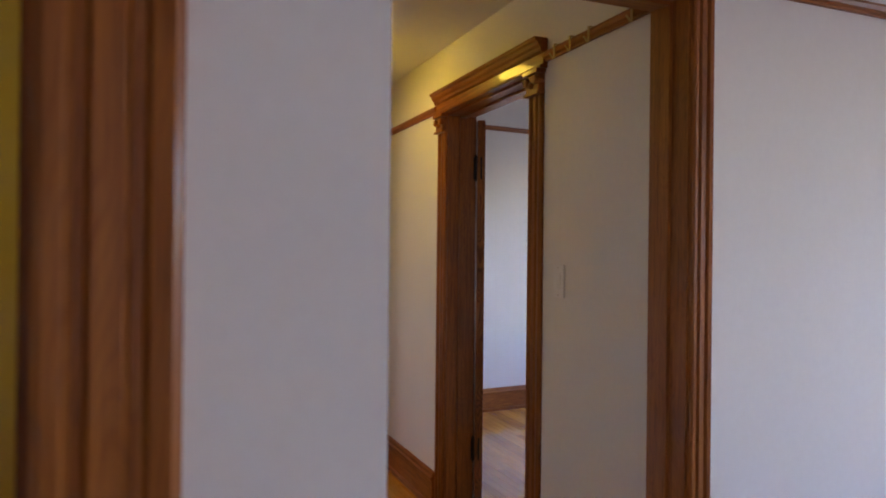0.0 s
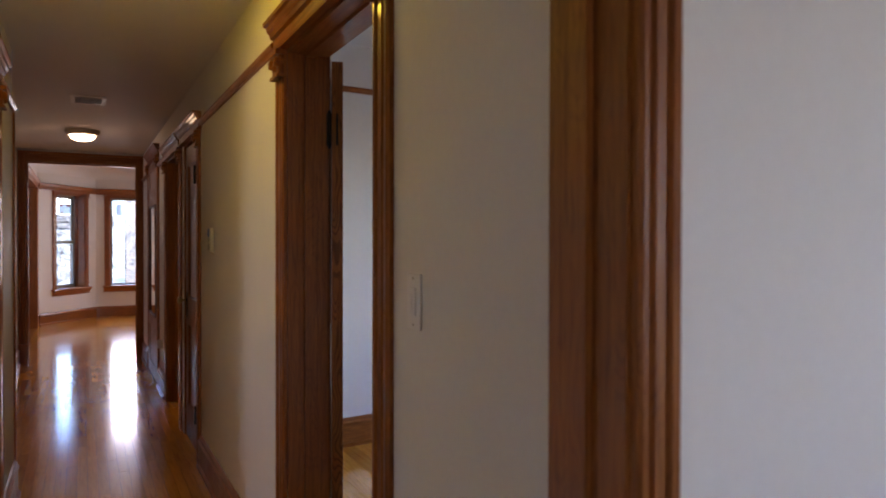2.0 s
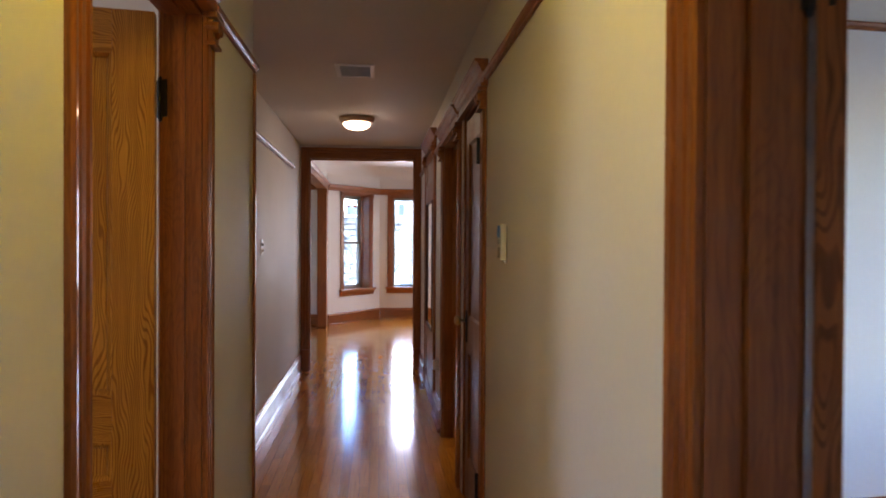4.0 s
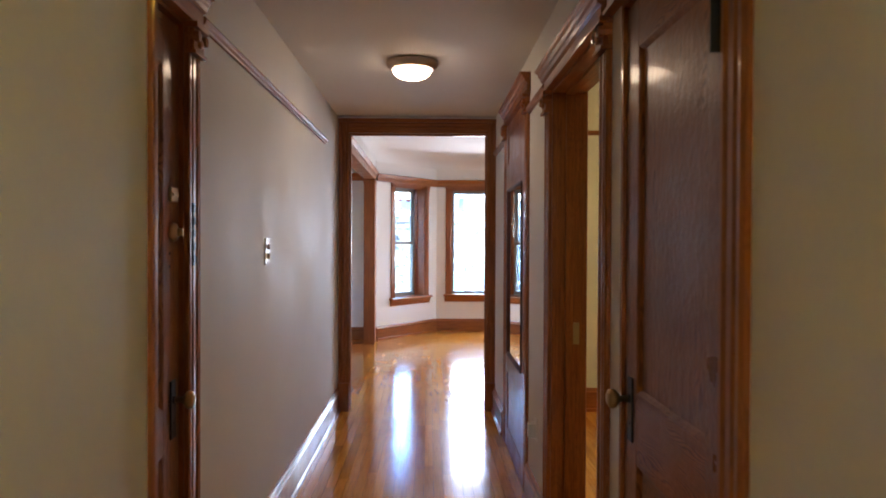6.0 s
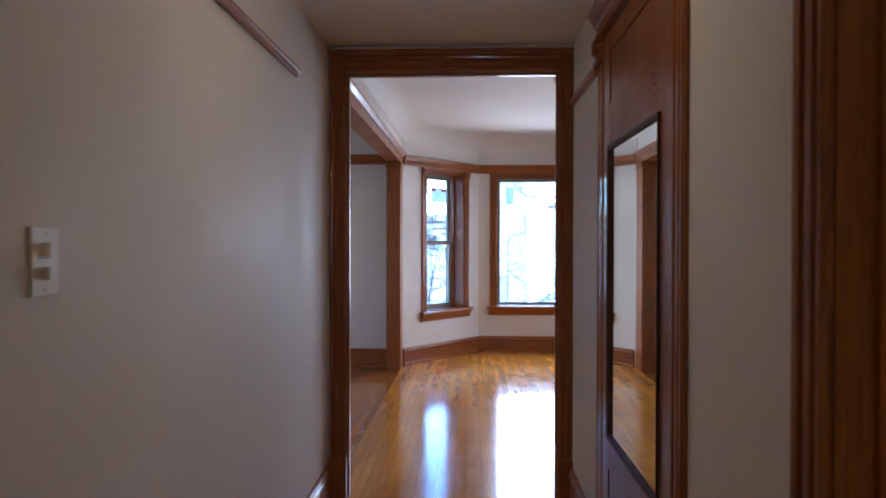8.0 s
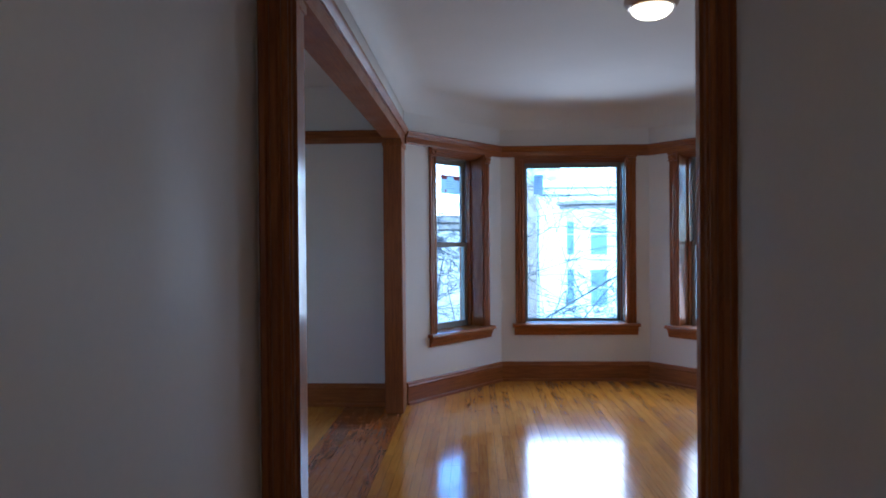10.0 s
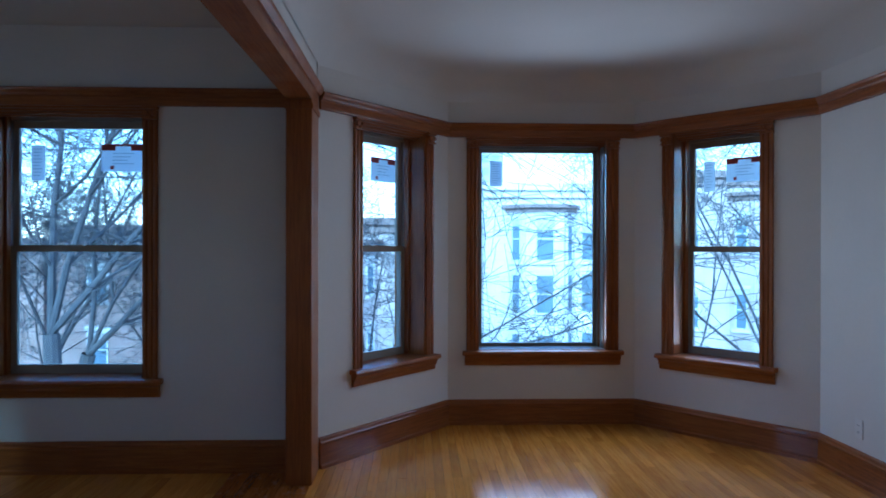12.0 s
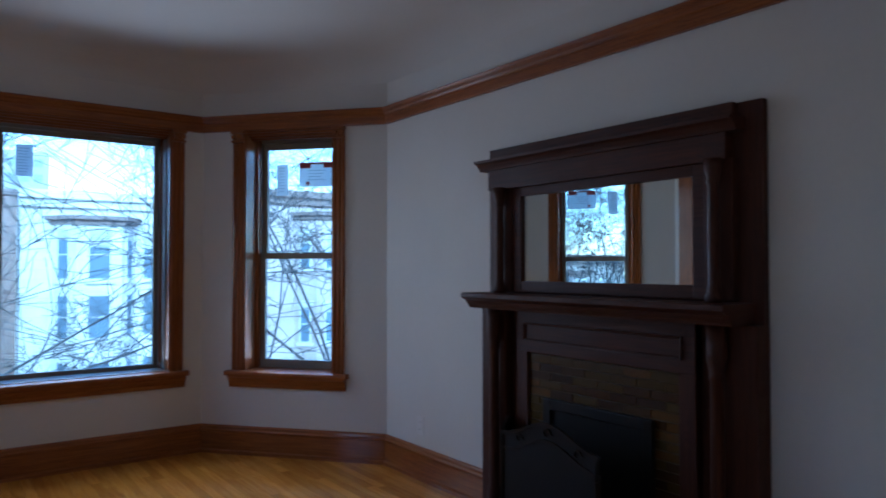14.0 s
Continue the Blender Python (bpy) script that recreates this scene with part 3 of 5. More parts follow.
# open doorway to the cream room
d3 = doorway("door_3", right_side(6.53), 6.53 - 5.59, DOOR_H, T, "open oak doorway into the cream-coloured room", category="doorway", head_in=(0.03, -0.07))
bm = bmesh.new()
box(bm, 0, 0.002, -0.014, 0.014, -0.05, 0.05)
box(bm, 0.002, 0.003, -0.008, 0.008, 0.004, 0.03)
box(bm, 0.002, 0.003, -0.006, 0.006, -0.03, -0.008)
p = part("strike_plate", bm, BRASS, d3, "small brass strike plate")
p.matrix_local = pose(0.0, 0.115, 1.02)
# near left door, open into its room
d = doorway("door_4", left_side(HALL_LN, 2.76), 3.61 - 2.76, DOOR_H, T_LN, "oak doorway with a plain-sawn oak door standing open", category="door", cw=0.085)
lf = leaf(d, pose(0.83, T_LN + 0.012, 0, 0, 0, 99), 0.82, 2.105, 0.042, [(0, 0.22), (0.62, 0.74), (0.85, 0.99), (1.98, 2.105)])
for z in (0.35, 1.86):
    hinge(d, 0.836, T_LN + 0.004, z, 0.11, 50)
# entry door, shut
d = doorway("door_5", left_side(0.0, 4.66), 5.56 - 4.66, DOOR_H, T, "closed oak entry door with old brass locks", category="door", back=False)
lf = leaf(d, pose(0.004, 0.014, 0), 0.892, 2.11, 0.045, [(0, 0.25), (0.80, 0.93), (1.97, 2.11)], 0.125, CLOSET_OAK, CLOSET_RAIL)
knob_set(lf, pose(0.835, 0, 0.92, 0, 0, 180))
bm = bmesh.new()
lathe(bm, [(0.028, 0), (0.03, 0.006), (0.024, 0.014), (0.016, 0.018)], (0, 0, 0), "y", 20)
box(bm, -0.004, 0.004, 0.016, 0.034, -0.012, 0.012, 0.002)
p = part("deadbolt", bm, BRASS, lf, "round brass deadbolt with thumb turn", True)
p.matrix_local = pose(0.835, 0, 1.465, 0, 0, 180)
bm = bmesh.new()
box(bm, -0.028, 0.028, 0, 0.01, -0.022, 0.022, 0.003)
box(bm, -0.022, 0.022, 0.01, 0.014, -0.006, 0.006, 0.002)
p = part("chain_plate", bm, BRASS, lf, "small brass slide plate")
p.matrix_local = pose(0.835, 0, 1.58, 0, 0, 180)
for z in (1.36, 1.40):
    bm = bmesh.new()
    lathe(bm, [(0.005, 0), (0.005, 0.001)], (0, 0, 0), "y", 8)
    p = part("screw_hole", bm, SLOT, lf)
    p.matrix_local = pose(0.815, 0, z, 0, 0, 180)
bm = bmesh.new()
for k in range(5):
    box(bm, 0.0, 0.022, -0.008, 0.0, -0.09 + k * 0.04, -0.066 + k * 0.04, 0.002)
box(bm, 0.004, 0.018, -0.005, 0.0, -0.1, 0.1)
p = part("jimmy_plate", bm, BLACK_METAL, d, "dark segmented lock keeper")
p.matrix_local = pose(0.908, -0.022, 1.46)

# mirror door in the hall
md = doorway("door_6", pose(HALL_R, 8.33, 0, 0, 0, -90), 8.33 - 7.36, 2.255, 0.0305, "shut closet door with a long mirror, oak frame and cornice", category="mirror door", back=False, liner=0.0)
for o in [c for c in md.children if c.name.startswith(("jamb", "head_jamb", "stop"))]:
    bpy.data.objects.remove(o)
lf = leaf(md, pose(0.002, -0.012, 0), 0.966, 2.25, 0.01, [(0, 0.14), (0.53, 0.655), (1.80, 1.97), (2.17, 2.25)], 0.112, CLOSET_OAK, CLOSET_RAIL, skip=(0, 1, 2))
for z0, z1 in ((0.14, 0.53), (1.97, 2.17)):
    bm = bmesh.new()
    box(bm, 0.112, 0.854, 0.006, 0.0098, z0, z1)
    part("door_panel", bm, CLOSET_OAK, lf)
bm = bmesh.new()
box(bm, 0.112, 0.854, 0.005, 0.0098, 0.655, 1.80)
part("mirror_glass", bm, MIRROR, lf, "tall silvered mirror glass")
bm = bmesh.new()
pr = [(0, 0), (0.018, 0), (0.014, 0.009), (0.004, 0.014), (0, 0.014)]
sweep(bm, pr, (0.112, 0.005, 0.655), (0.112, 0.005, 1.80), (1, 0, 0), (0, -1, 0))
sweep(bm, pr, (0.854, 0.005, 0.655), (0.854, 0.005, 1.80), (-1, 0, 0), (0, -1, 0))
sweep(bm, pr, (0.112, 0.005, 0.655), (0.854, 0.005, 0.655), (0, 0, 1), (0, -1, 0))
sweep(bm, pr, (0.112, 0.005, 1.80), (0.854, 0.005, 1.80), (0, 0, -1), (0, -1, 0))
part("mirror_bead", bm, DARK_OAK[2], lf, "dark bead round the mirror")

# back room doorway and the side doorway of that room
d = doorway("door_7", pose(0.408, BACK_Y0, 0), 1.265 - 0.408, DOOR_H, BACK_Y1 - BACK_Y0, "oak cased doorway between back room and hallway", head=False, cw=0.072)
d = doorway("door_8", pose(-0.92, -0.42, 0), 0.75, 2.08, 0.12, "oak cased side doorway of the back room", head=False, cw=0.10)

# wide opening to the living room
d = doorway("door_9", pose(0.10, FRONT_Y0, 0), 1.258 - 0.10, 2.345, FRONT_Y1 - FRONT_Y0, "wide oak cased opening to the living room", head=False, cw=0.088, back=False)
for x0, x1 in ((-0.096, 0.006), (1.152, 1.254)):
    box_part("plinth_block", (x0 + 0.002, x1 - 0.004, -0.034, 0, 0, 0.24), OAK[2], d, bevel=0.003)

bm = bmesh.new()
box(bm, HALL_LN - 0.006, HALL_LN + 0.012, 4.474, 4.492, 0.0, 2.15, 0.004)
structure("corner_guard", bm, OAK[2], "slim varnished oak corner bead", "corner guard")


# ---- windows ----
def window(name, m, w, label, depth=0.22, double=True, z0=0.56, z1=2.30, wall=0.3, power=0.8):
    """A window whose opening is w wide: local x along the wall, y outward."""
    d = thing(name, m, label, "window", kind="structure")
    for x0, x1 in ((-0.088, 0.0), (w, w + 0.088)):
        bm = bmesh.new()
        sweep(bm, [(u * 0.815, v) for u, v in CASING], (0.0 if x0 < 0 else w, 0, z0 + 0.03), (0.0 if x0 < 0 else w, 0, z1 - 0.005), (-1 if x0 < 0 else 1, 0, 0), (0, -1, 0))
        part("casing", bm, OAK[2], d)
        bm = bmesh.new()
        capital(bm, x0, x1, z1 - 0.085, z1 - 0.003, 0.026)
        part("capital", bm, OAK[2], d, "small carved oak capital")
    box_part("jamb", (-0.005, 0.012, 0.0, wall, z0, z1), OAK[2], d)
    box_part("jamb", (w - 0.012, w + 0.005, 0.0, wall, z0, z1), OAK[2], d)
    box_part("head_jamb", (0.012, w - 0.012, 0.0, wall, z1 - 0.014, z1 + 0.004), OAK[0], d)
    bm = bmesh.new()
    for k, (yy, zz) in enumerate(((0.02, 0.03), (0.05, 0.045), (0.08, 0.055))):
        box(bm, 0.012, w - 0.012, yy, yy + 0.02, z1 - zz, z1 - 0.012)
    part("head_stop", bm, OAK[0], d)
    bm = bmesh.new()
    for x0, x1 in ((0.012, 0.03), (w - 0.03, w - 0.012)):
        box(bm, x0, x1, depth - 0.075, depth - 0.03, z0, z1 - 0.014)
    part("sash_stop", bm, OAK[2], d)
    # stool and apron
    bm = bmesh.new()
    sweep(bm, [(-0.062, 0.0), (-0.066, 0.012), (-0.062, 0.028), (-0.05, 0.032), (0.0, 0.032), (depth, 0.032), (depth, 0.0)], (-0.118, 0, z0), (w + 0.118, 0, z0), (0, 1, 0), (0, 0, 1))
    st = part("window_sill", bm, OAK[0], d)
    bm = bmesh.new()
    sweep(bm, [(0, 0), (-0.018, 0.004), (-0.022, 0.03), (-0.034, 0.05), (-0.04, 0.07), (-0.052, 0.082), (-0.052, 0.088), (0, 0.088)], (-0.1, 0, z0 - 0.088), (w + 0.1, 0, z0 - 0.088), (0, 1, 0), (0, 0, 1))
    part("apron", bm, OAK[0], d)
    # exterior sill
    box_part("outer_sill", (0, w, depth, wall + 0.05, z0 - 0.03, z0 + 0.02), VINYL, d)
    a, b, lo, hi = 0.03, w - 0.03, z0 + 0.03, z1 - 0.06
    mid = (lo + hi) / 2 + 0.01

    def sash(nm, y, s0, s1, rail_b, rail_t, st_w):
        bm = bmesh.new()
        box(bm, a, a + st_w, y, y + 0.035, s0, s1, 0.003)
        box(bm, b - st_w, b, y, y + 0.035, s0, s1, 0.003)
        box(bm, a + st_w, b - st_w, y + 0.001, y + 0.034, s0, s0 + rail_b)
        box(bm, a + st_w, b - st_w, y + 0.001, y + 0.034, s1 - rail_t, s1)
        f = part(nm, bm, VINYL, d, "taupe enamelled sash frame")
        bm = bmesh.new()
        box(bm, a + st_w - 0.004, b - st_w + 0.004, y + 0.015, y + 0.019, s0 + rail_b - 0.004, s1 - rail_t + 0.004)
        pane = part("pane", bm, glass, f, "clear glass pane")
        pane.visible_shadow = False
        return f

    if double:
        up = sash("upper_sash", depth, mid - 0.03, hi, 0.035, 0.045, 0.035)
        low = sash("lower_sash", depth - 0.036, lo, mid, 0.06, 0.04, 0.04)
        bm = bmesh.new()
        lathe(bm, [(0.014, 0), (0.014, 0.008), (0.006, 0.012)], (w / 2, depth - 0.02, mid), "z", 12)
        box(bm, w / 2 - 0.03, w / 2 + 0.012, depth - 0.03, depth - 0.014, mid, mid + 0.01, 0.002)
        part("sash_lock", bm, STEEL, low, "small metal sash lock")
        box_part("track", (0.012, 0.03, depth - 0.03, depth + 0.05, lo - 0.03, hi + 0.046), VINYL, d)
        box_part("track", (w - 0.03, w - 0.012, depth - 0.03, depth + 0.05, lo - 0.03, hi + 0.046), VINYL, d)
        box_part("track", (0.03, w - 0.03, depth - 0.03, depth + 0.05, hi, hi + 0.046), VINYL, d)
        box_part("track", (0.03, w - 0.03, depth - 0.03, depth + 0.05, lo - 0.03, lo), VINYL, d)
        pane_top, px0, px1 = hi - 0.045, a + 0.035, b - 0.035
    else:
        up = sash("fixed_sash", depth, lo, hi, 0.03, 0.03, 0.028)
        box_part("track", (0.012, 0.03, depth - 0.04, depth + 0.05, lo - 0.03, hi + 0.046), VINYL, d)
        box_part("track", (w - 0.03, w - 0.012, depth - 0.04, depth + 0.05, lo - 0.03, hi + 0.046), VINYL, d)
        box_part("track", (0.03, w - 0.03, depth - 0.04, depth + 0.05, hi, hi + 0.046), VINYL, d)
        box_part("track", (0.03, w - 0.03, depth - 0.04, depth + 0.05, lo - 0.03, lo), VINYL, d)
        box_part("reveal_liner", (0.012, 0.02, 0.075, depth - 0.041, z0 + 0.036, z1 - 0.06), VINYL, d, "pale taupe strip beside the glass")
        box_part("reveal_liner", (w - 0.02, w - 0.012, 0.075, depth - 0.041, z0 + 0.036, z1 - 0.06), VINYL, d, "pale taupe strip beside the glass")
        box_part("sill_liner", (0.012, w - 0.012, 0.03, depth - 0.041, z0 + 0.032, z0 + 0.036), VINYL, d, "pale taupe painted inner sill")
        pane_top, px0, px1 = hi - 0.03, a + 0.028, b - 0.028
    yl = depth + 0.0135

    def paper(nm, x0, x1, za, zb, red, label):
        bm = bmesh.new()
        bm.faces.new([bm.verts.new(c) for c in ((x0, yl, za), (x1, yl, za), (x1, yl, zb), (x0, yl, zb))])
        p = part(nm, bm, PAPER, up, label)
        if red:
            xm = (x0 + x1) / 2
            bm = bmesh.new()
            box(bm, x0, xm - 0.05, yl - 0.0008, yl - 0.0002, zb - 0.042, zb)
            box(bm, xm + 0.05, x1, yl - 0.0008, yl - 0.0002, zb - 0.042, zb)
            box(bm, xm - 0.05, xm + 0.05, yl - 0.0008, yl - 0.0002, zb - 0.014, zb)
            box(bm, x0 + 0.055, x0 + 0.08, yl - 0.0008, yl - 0.0002, za + 0.014, za + 0.038)
            part("red_band", bm, PAPER_RED, p, "red printed band with a white emblem")
        bm = bmesh.new()
        n = 4 if red else 9
        for k in range(n):
            z = zb - (0.055 if red else 0.02) - k * ((zb - za - (0.09 if red else 0.035)) / n)
            x_end = x1 - 0.02 - 0.03 * ((k * 7) % 3) / 2 * (x1 - x0) / 0.2
            box(bm, x0 + (0.07 if red else 0.012), x_end - (0.05 if red else 0.0), yl - 0.0008, yl - 0.0002, z - 0.008, z - 0.003)
        part("print_lines", bm, PAPER_GREY, p)

    # added area lamp boosting the opening's sky light, level with the wall's face
    if power:
        ld = bpy.data.lights.new("window_sky_light", "AREA")
        hl = z1 - z0 - 0.12
        ld.shape, ld.size, ld.size_y, ld.energy, ld.color = "RECTANGLE", w - 0.06, hl, power, (0.97, 0.91, 0.92)
        ld.spread = radians(148)
        lo_ob = new("window_sky_light", ld)
        lo_ob.matrix_world = m @ pose(w / 2, 0.0, z1 - 0.03 - hl / 2, 81, 0, 180)
    if double:
        paper("maker_label", px1 - 0.30, px1 - 0.02, pane_top - 0.28, pane_top - 0.10, True, "white paper label with a red band")
        paper("rating_label", px0 + 0.07, px0 + 0.16, pane_top - 0.34, pane_top - 0.11, False, "narrow grey printed paper label")
    else:
        paper("rating_label", px0 + 0.07, px0 + 0.17, pane_top - 0.28, pane_top - 0.07, False, "narrow grey printed paper label")
    return d


ang_l = math.degrees(math.atan2(B1[1] - B0[1], B1[0] - B0[0]))
ang_r = math.degrees(math.atan2(B3[1] - B2[1], B3[0] - B2[0]))


def along(p, ang, s):
    return pose(p[0] + s * math.cos(radians(ang)), p[1] + s * math.sin(radians(ang)), 0, 0, 0, ang)


window("window_1", along(B0, ang_l, 0.40), 0.71, "oak-trimmed sash window with paper labels on the glass", power=0.0)
window("window_2", pose(B1[0] + 0.235, B1[1], 0), 1.055, "large oak-trimmed fixed window with one paper label", 0.24, False, power=2.1)
window("window_3", along(B2, ang_r, 0.335), 0.68, "oak-trimmed sash window with paper labels on the glass", power=0.9)
window("window_4", pose(-2.03, 13.40, 0), 0.955, "wide oak-trimmed sash window with paper labels on the glass", power=0.0)


# ---- lamps and fixtures ----
def flush_light(x, y, z=HALL_CEIL, glow=shade):
    t = thing("ceiling_light", pose(x, y, z), "lit frosted glass dome ceiling light with bronze ring", "ceiling light", "hallway ceiling lights")
    bm = bmesh.new()
    lathe(bm, [(0.06, 0.0), (0.150, 0.0), (0.152, -0.012), (0.146, -0.03), (0.132, -0.045), (0.118, -0.05), (0.112, -0.046), (0.06, -0.03)], (0, 0, 0), "z", 40)
    part("ring", bm, BRONZE, t, "brushed bronze ring", True)
    bm = bmesh.new()
    lathe(bm, [(0.112, -0.044), (0.114, -0.054), (0.106, -0.072), (0.088, -0.088), (0.06, -0.099), (0.03, -0.105), (0.006, -0.107)], (0, 0, 0), "z", 40)
    part("shade", bm, glow, t, "glowing frosted glass dome", True)
    return t


flush_light(0.80, 2.6)
flush_light(0.67, 7.46, HALL_CEIL, white_shade)
flush_light(1.62, 11.3, ROOM_CEIL - 0.02, dim_shade)
# Unseen fixture, assumed from the warm light in the cream room.
flush_light(3.0, 7.4, ROOM_CEIL, cream_shade)
# Unseen fixture, added to brighten the pantry beyond the side doorway.
flush_light(-1.5, 1.0, ROOM_CEIL)

vent = thing("ceiling_vent", pose(0.71, 5.8, HALL_CEIL), "small white metal ceiling air vent", "vent")
box_part("backing", (-0.09, 0.09, -0.13, 0.13, -0.0015, 0), GREY_PLASTIC, vent)
bm = bmesh.new()
for dims in ((-0.12, 0.12, -0.16, -0.13), (-0.12, 0.12, 0.13, 0.16), (-0.12, -0.09, -0.13, 0.13), (0.09, 0.12, -0.13, 0.13)):
    box(bm, *dims, -0.008, 0, 0.002)
part("frame", bm, VENT_WHITE, vent)
for k in range(9):
    bm = bmesh.new()
    sweep(bm, [(-0.012, -0.008), (0.008, -0.004), (0.008, -0.002), (-0.012, -0.006)], (-0.09, -0.12 + k * 0.03, 0), (0.09, -0.12 + k * 0.03, 0), (0, 1, 0), (0, 0, 1))
    part("slat", bm, VENT_WHITE, vent)


def switch(m, w, h, label, toggle, plate=PLASTIC):
    t = thing("light_switch", m, label, "switch")
    box_part("plate", (-w / 2, w / 2, -0.006, 0, -h / 2, h / 2), plate, t, bevel=0.002)
    if toggle == "rocker":
        bm = bmesh.new()
        box(bm, -0.016, 0.016, -0.010, -0.006, -0.032, 0.032, 0.002)
        box(bm, -0.012, 0.004, -0.013, -0.010, -0.026, 0.018, 0.002)
        part("rocker", bm, plate, t)
    else:
        for z in (-0.022, 0.022) if toggle == "double" else (0,):
            bm = bmesh.new()
            box(bm, -0.007, 0.007, -0.018, -0.006, z - 0.012, z + 0.012, 0.003)
            part("toggle", bm, plate, t)
    if toggle == "double":
        box_part("slot", (-0.014, 0.014, -0.0075, -0.006, 0.005, 0.008), GREY_PLASTIC, t)
    for z in (-h * 0.42, h * 0.42):
        bm = bmesh.new()
        lathe(bm, [(0.003, -0.0075), (0.003, -0.006)], (0, 0, z), "y", 8)
        part("screw", bm, STEEL, t)
    return t


switch(pose(HALL_R, 1.318, 1.295, 0, 0, -90), 0.07, 0.125, "white rocker dimmer switch on the wall", "rocker")
switch(pose(HALL_L, 6.685, 1.388, 0, 0, 90), 0.08, 0.125, "double toggle switch with white plate", "double")

th = thing("thermostat", pose(HALL_R, 4.05, 1.43, 0, 0, -90), "almond wall thermostat with a scrap of blue tape", "thermostat")
box_part("back_plate", (-0.055, 0.02, -0.008, 0, -0.075, 0.07), ALMOND, th, bevel=0.003)
box_part("body", (-0.02, 0.05, -0.03, -0.008, -0.06, 0.075), ALMOND, th, bevel=0.004)
box_part("display", (-0.01, 0.04, -0.032, -0.03, 0.0, 0.02), GREY_PLASTIC, th)
bm = bmesh.new()
box(bm, 0.0, 0.042, -0.034, -0.031, 0.024, 0.07)
box(bm, -0.008, 0.02, -0.035, -0.0335, 0.03, 0.055)
part("tape", bm, BLUE_TAPE, th, "torn piece of blue tape")
bm = bmesh.new()
for k in range(5):
    box(bm, -0.01, 0.04, -0.0315, -0.03, -0.05 + k * 0.008, -0.047 + k * 0.008)
part("vent_slots", bm, SLOT, th)


def outlet(m, label="white duplex wall outlet above the baseboard"):
    t = thing("wall_outlet", m, label, "outlet")
    box_part("plate", (-0.036, 0.036, -0.006, 0, -0.058, 0.058), PLASTIC, t, bevel=0.002)
    for z in (-0.021, 0.021):
        bm = bmesh.new()
        lathe(bm, [(0.017, -0.0085), (0.017, -0.006)], (0, 0, z), "y", 16)
        s = part("socket", bm, PLASTIC, t)
        bm = bmesh.new()
        for x in (-0.006, 0.006):
            box(bm, x - 0.0012, x + 0.0012, -0.009, -0.0084, z - 0.004, z + 0.005)
        part("slot", bm, SLOT, s)
    return t


outlet(pose(3.30, 13.05, 0.33, 0, 0, -90))
outlet(pose(2.56, 4.563, 0.40, 0, 0, 5.5))
plug = outlet(pose(HALL_R, 6.95, 0.47, 0, 0, -90), "white wall outlet with a small plug-in unit")
box_part("plug_in_unit", (-0.025, 0.025, -0.045, -0.006, -0.045, 0.03), PLASTIC, plug, bevel=0.006)


def smoke_detector(m):
    t = thing("smoke_detector", m, "round white smoke detector on the wall", "smoke detector")
    bm = bmesh.new()
    lathe(bm, [(0.065, 0), (0.066, -0.012), (0.058, -0.03), (0.03, -0.036), (0.006, -0.036)], (0, 0, 0), "y", 28)
    part("body", bm, PLASTIC, t, "", True)
    bm = bmesh.new()
    lathe(bm, [(0.03, -0.037), (0.032, -0.0355), (0.012, -0.0375)], (0, 0, 0), "y", 20)
    part("grille", bm, PLASTIC, t)


smoke_detector(pose(3.08, 9.25, 2.01))
smoke_detector(pose(3.67, 4.67, 2.0, 0, 0, 5.5))

# picture hooks on the rail
for y in (1.33, 1.22, 1.10, 0.86):
    hk = thing("picture_hook", pose(HALL_R, y, 2.19, 0, 0, -90), "small brass picture hook on the rail", "hook", "picture hooks on the rail")
    bm = bmesh.new()
    sweep(bm, [(-0.006, 0), (0.006, 0), (0.006, 0.002), (-0.006, 0.002)], (0, -0.029, -0.05), (0, -0.029, 0.006), (1, 0, 0), (0, 1, 0))
    box(bm, -0.006, 0.006, -0.029, -0.002, 0.006, 0.008)
    sweep(bm, [(-0.005, 0), (0.005, 0), (0.005, 0.002), (-0.005, 0.002)], (0, -0.031, -0.05), (0, -0.05, -0.03), (1, 0, 0), (0, 1, 0))
    part("hook", bm, BRASS, hk)

# coil of cable on the cream room's floor
cu = bpy.data.curves.new("coil", "CURVE")
cu.dimensions, cu.bevel_depth, cu.bevel_resolution = "3D", 0.004, 2
sp = cu.splines.new("POLY")
sp.points.add(139)
for k, p in enumerate(sp.points):
    t = k / 139
    a = t * 2 * math.pi * 4.3
    r = 0.085 + 0.022 * math.sin(a * 0.7) + 0.015 * math.sin(9 * t)
    p.co = (r * math.cos(a) + 0.05 * math.sin(3 * t), 0.03 * math.sin(a * 1.3), 0.05 + 0.5 * (r - 0.004) * math.sin(a + 0.6 * math.sin(5 * t)), 1)
cu.materials.append(PLASTIC)
cc = new("cable_coil", cu)
cc.matrix_world = pose(3.2, 9.18, 0.012, -14, 0, 0)
tagged(cc, "loose coil of white cable leaning on the baseboard", "cable")

# ---- fireplace ----
fp = thing("fireplace", pose(3.30, 11.56, 0, 0, 0, -90), "dark-stained oak mantelpiece with mirror and tiled hearth front", "fireplace")
HW = 0.78
FD = 0.09
DK = DARK_OAK


def fpart(name, dims, mat=DK[2], label="", bevel=0.004):
    return box_part(name, dims, mat, fp, label, bevel)


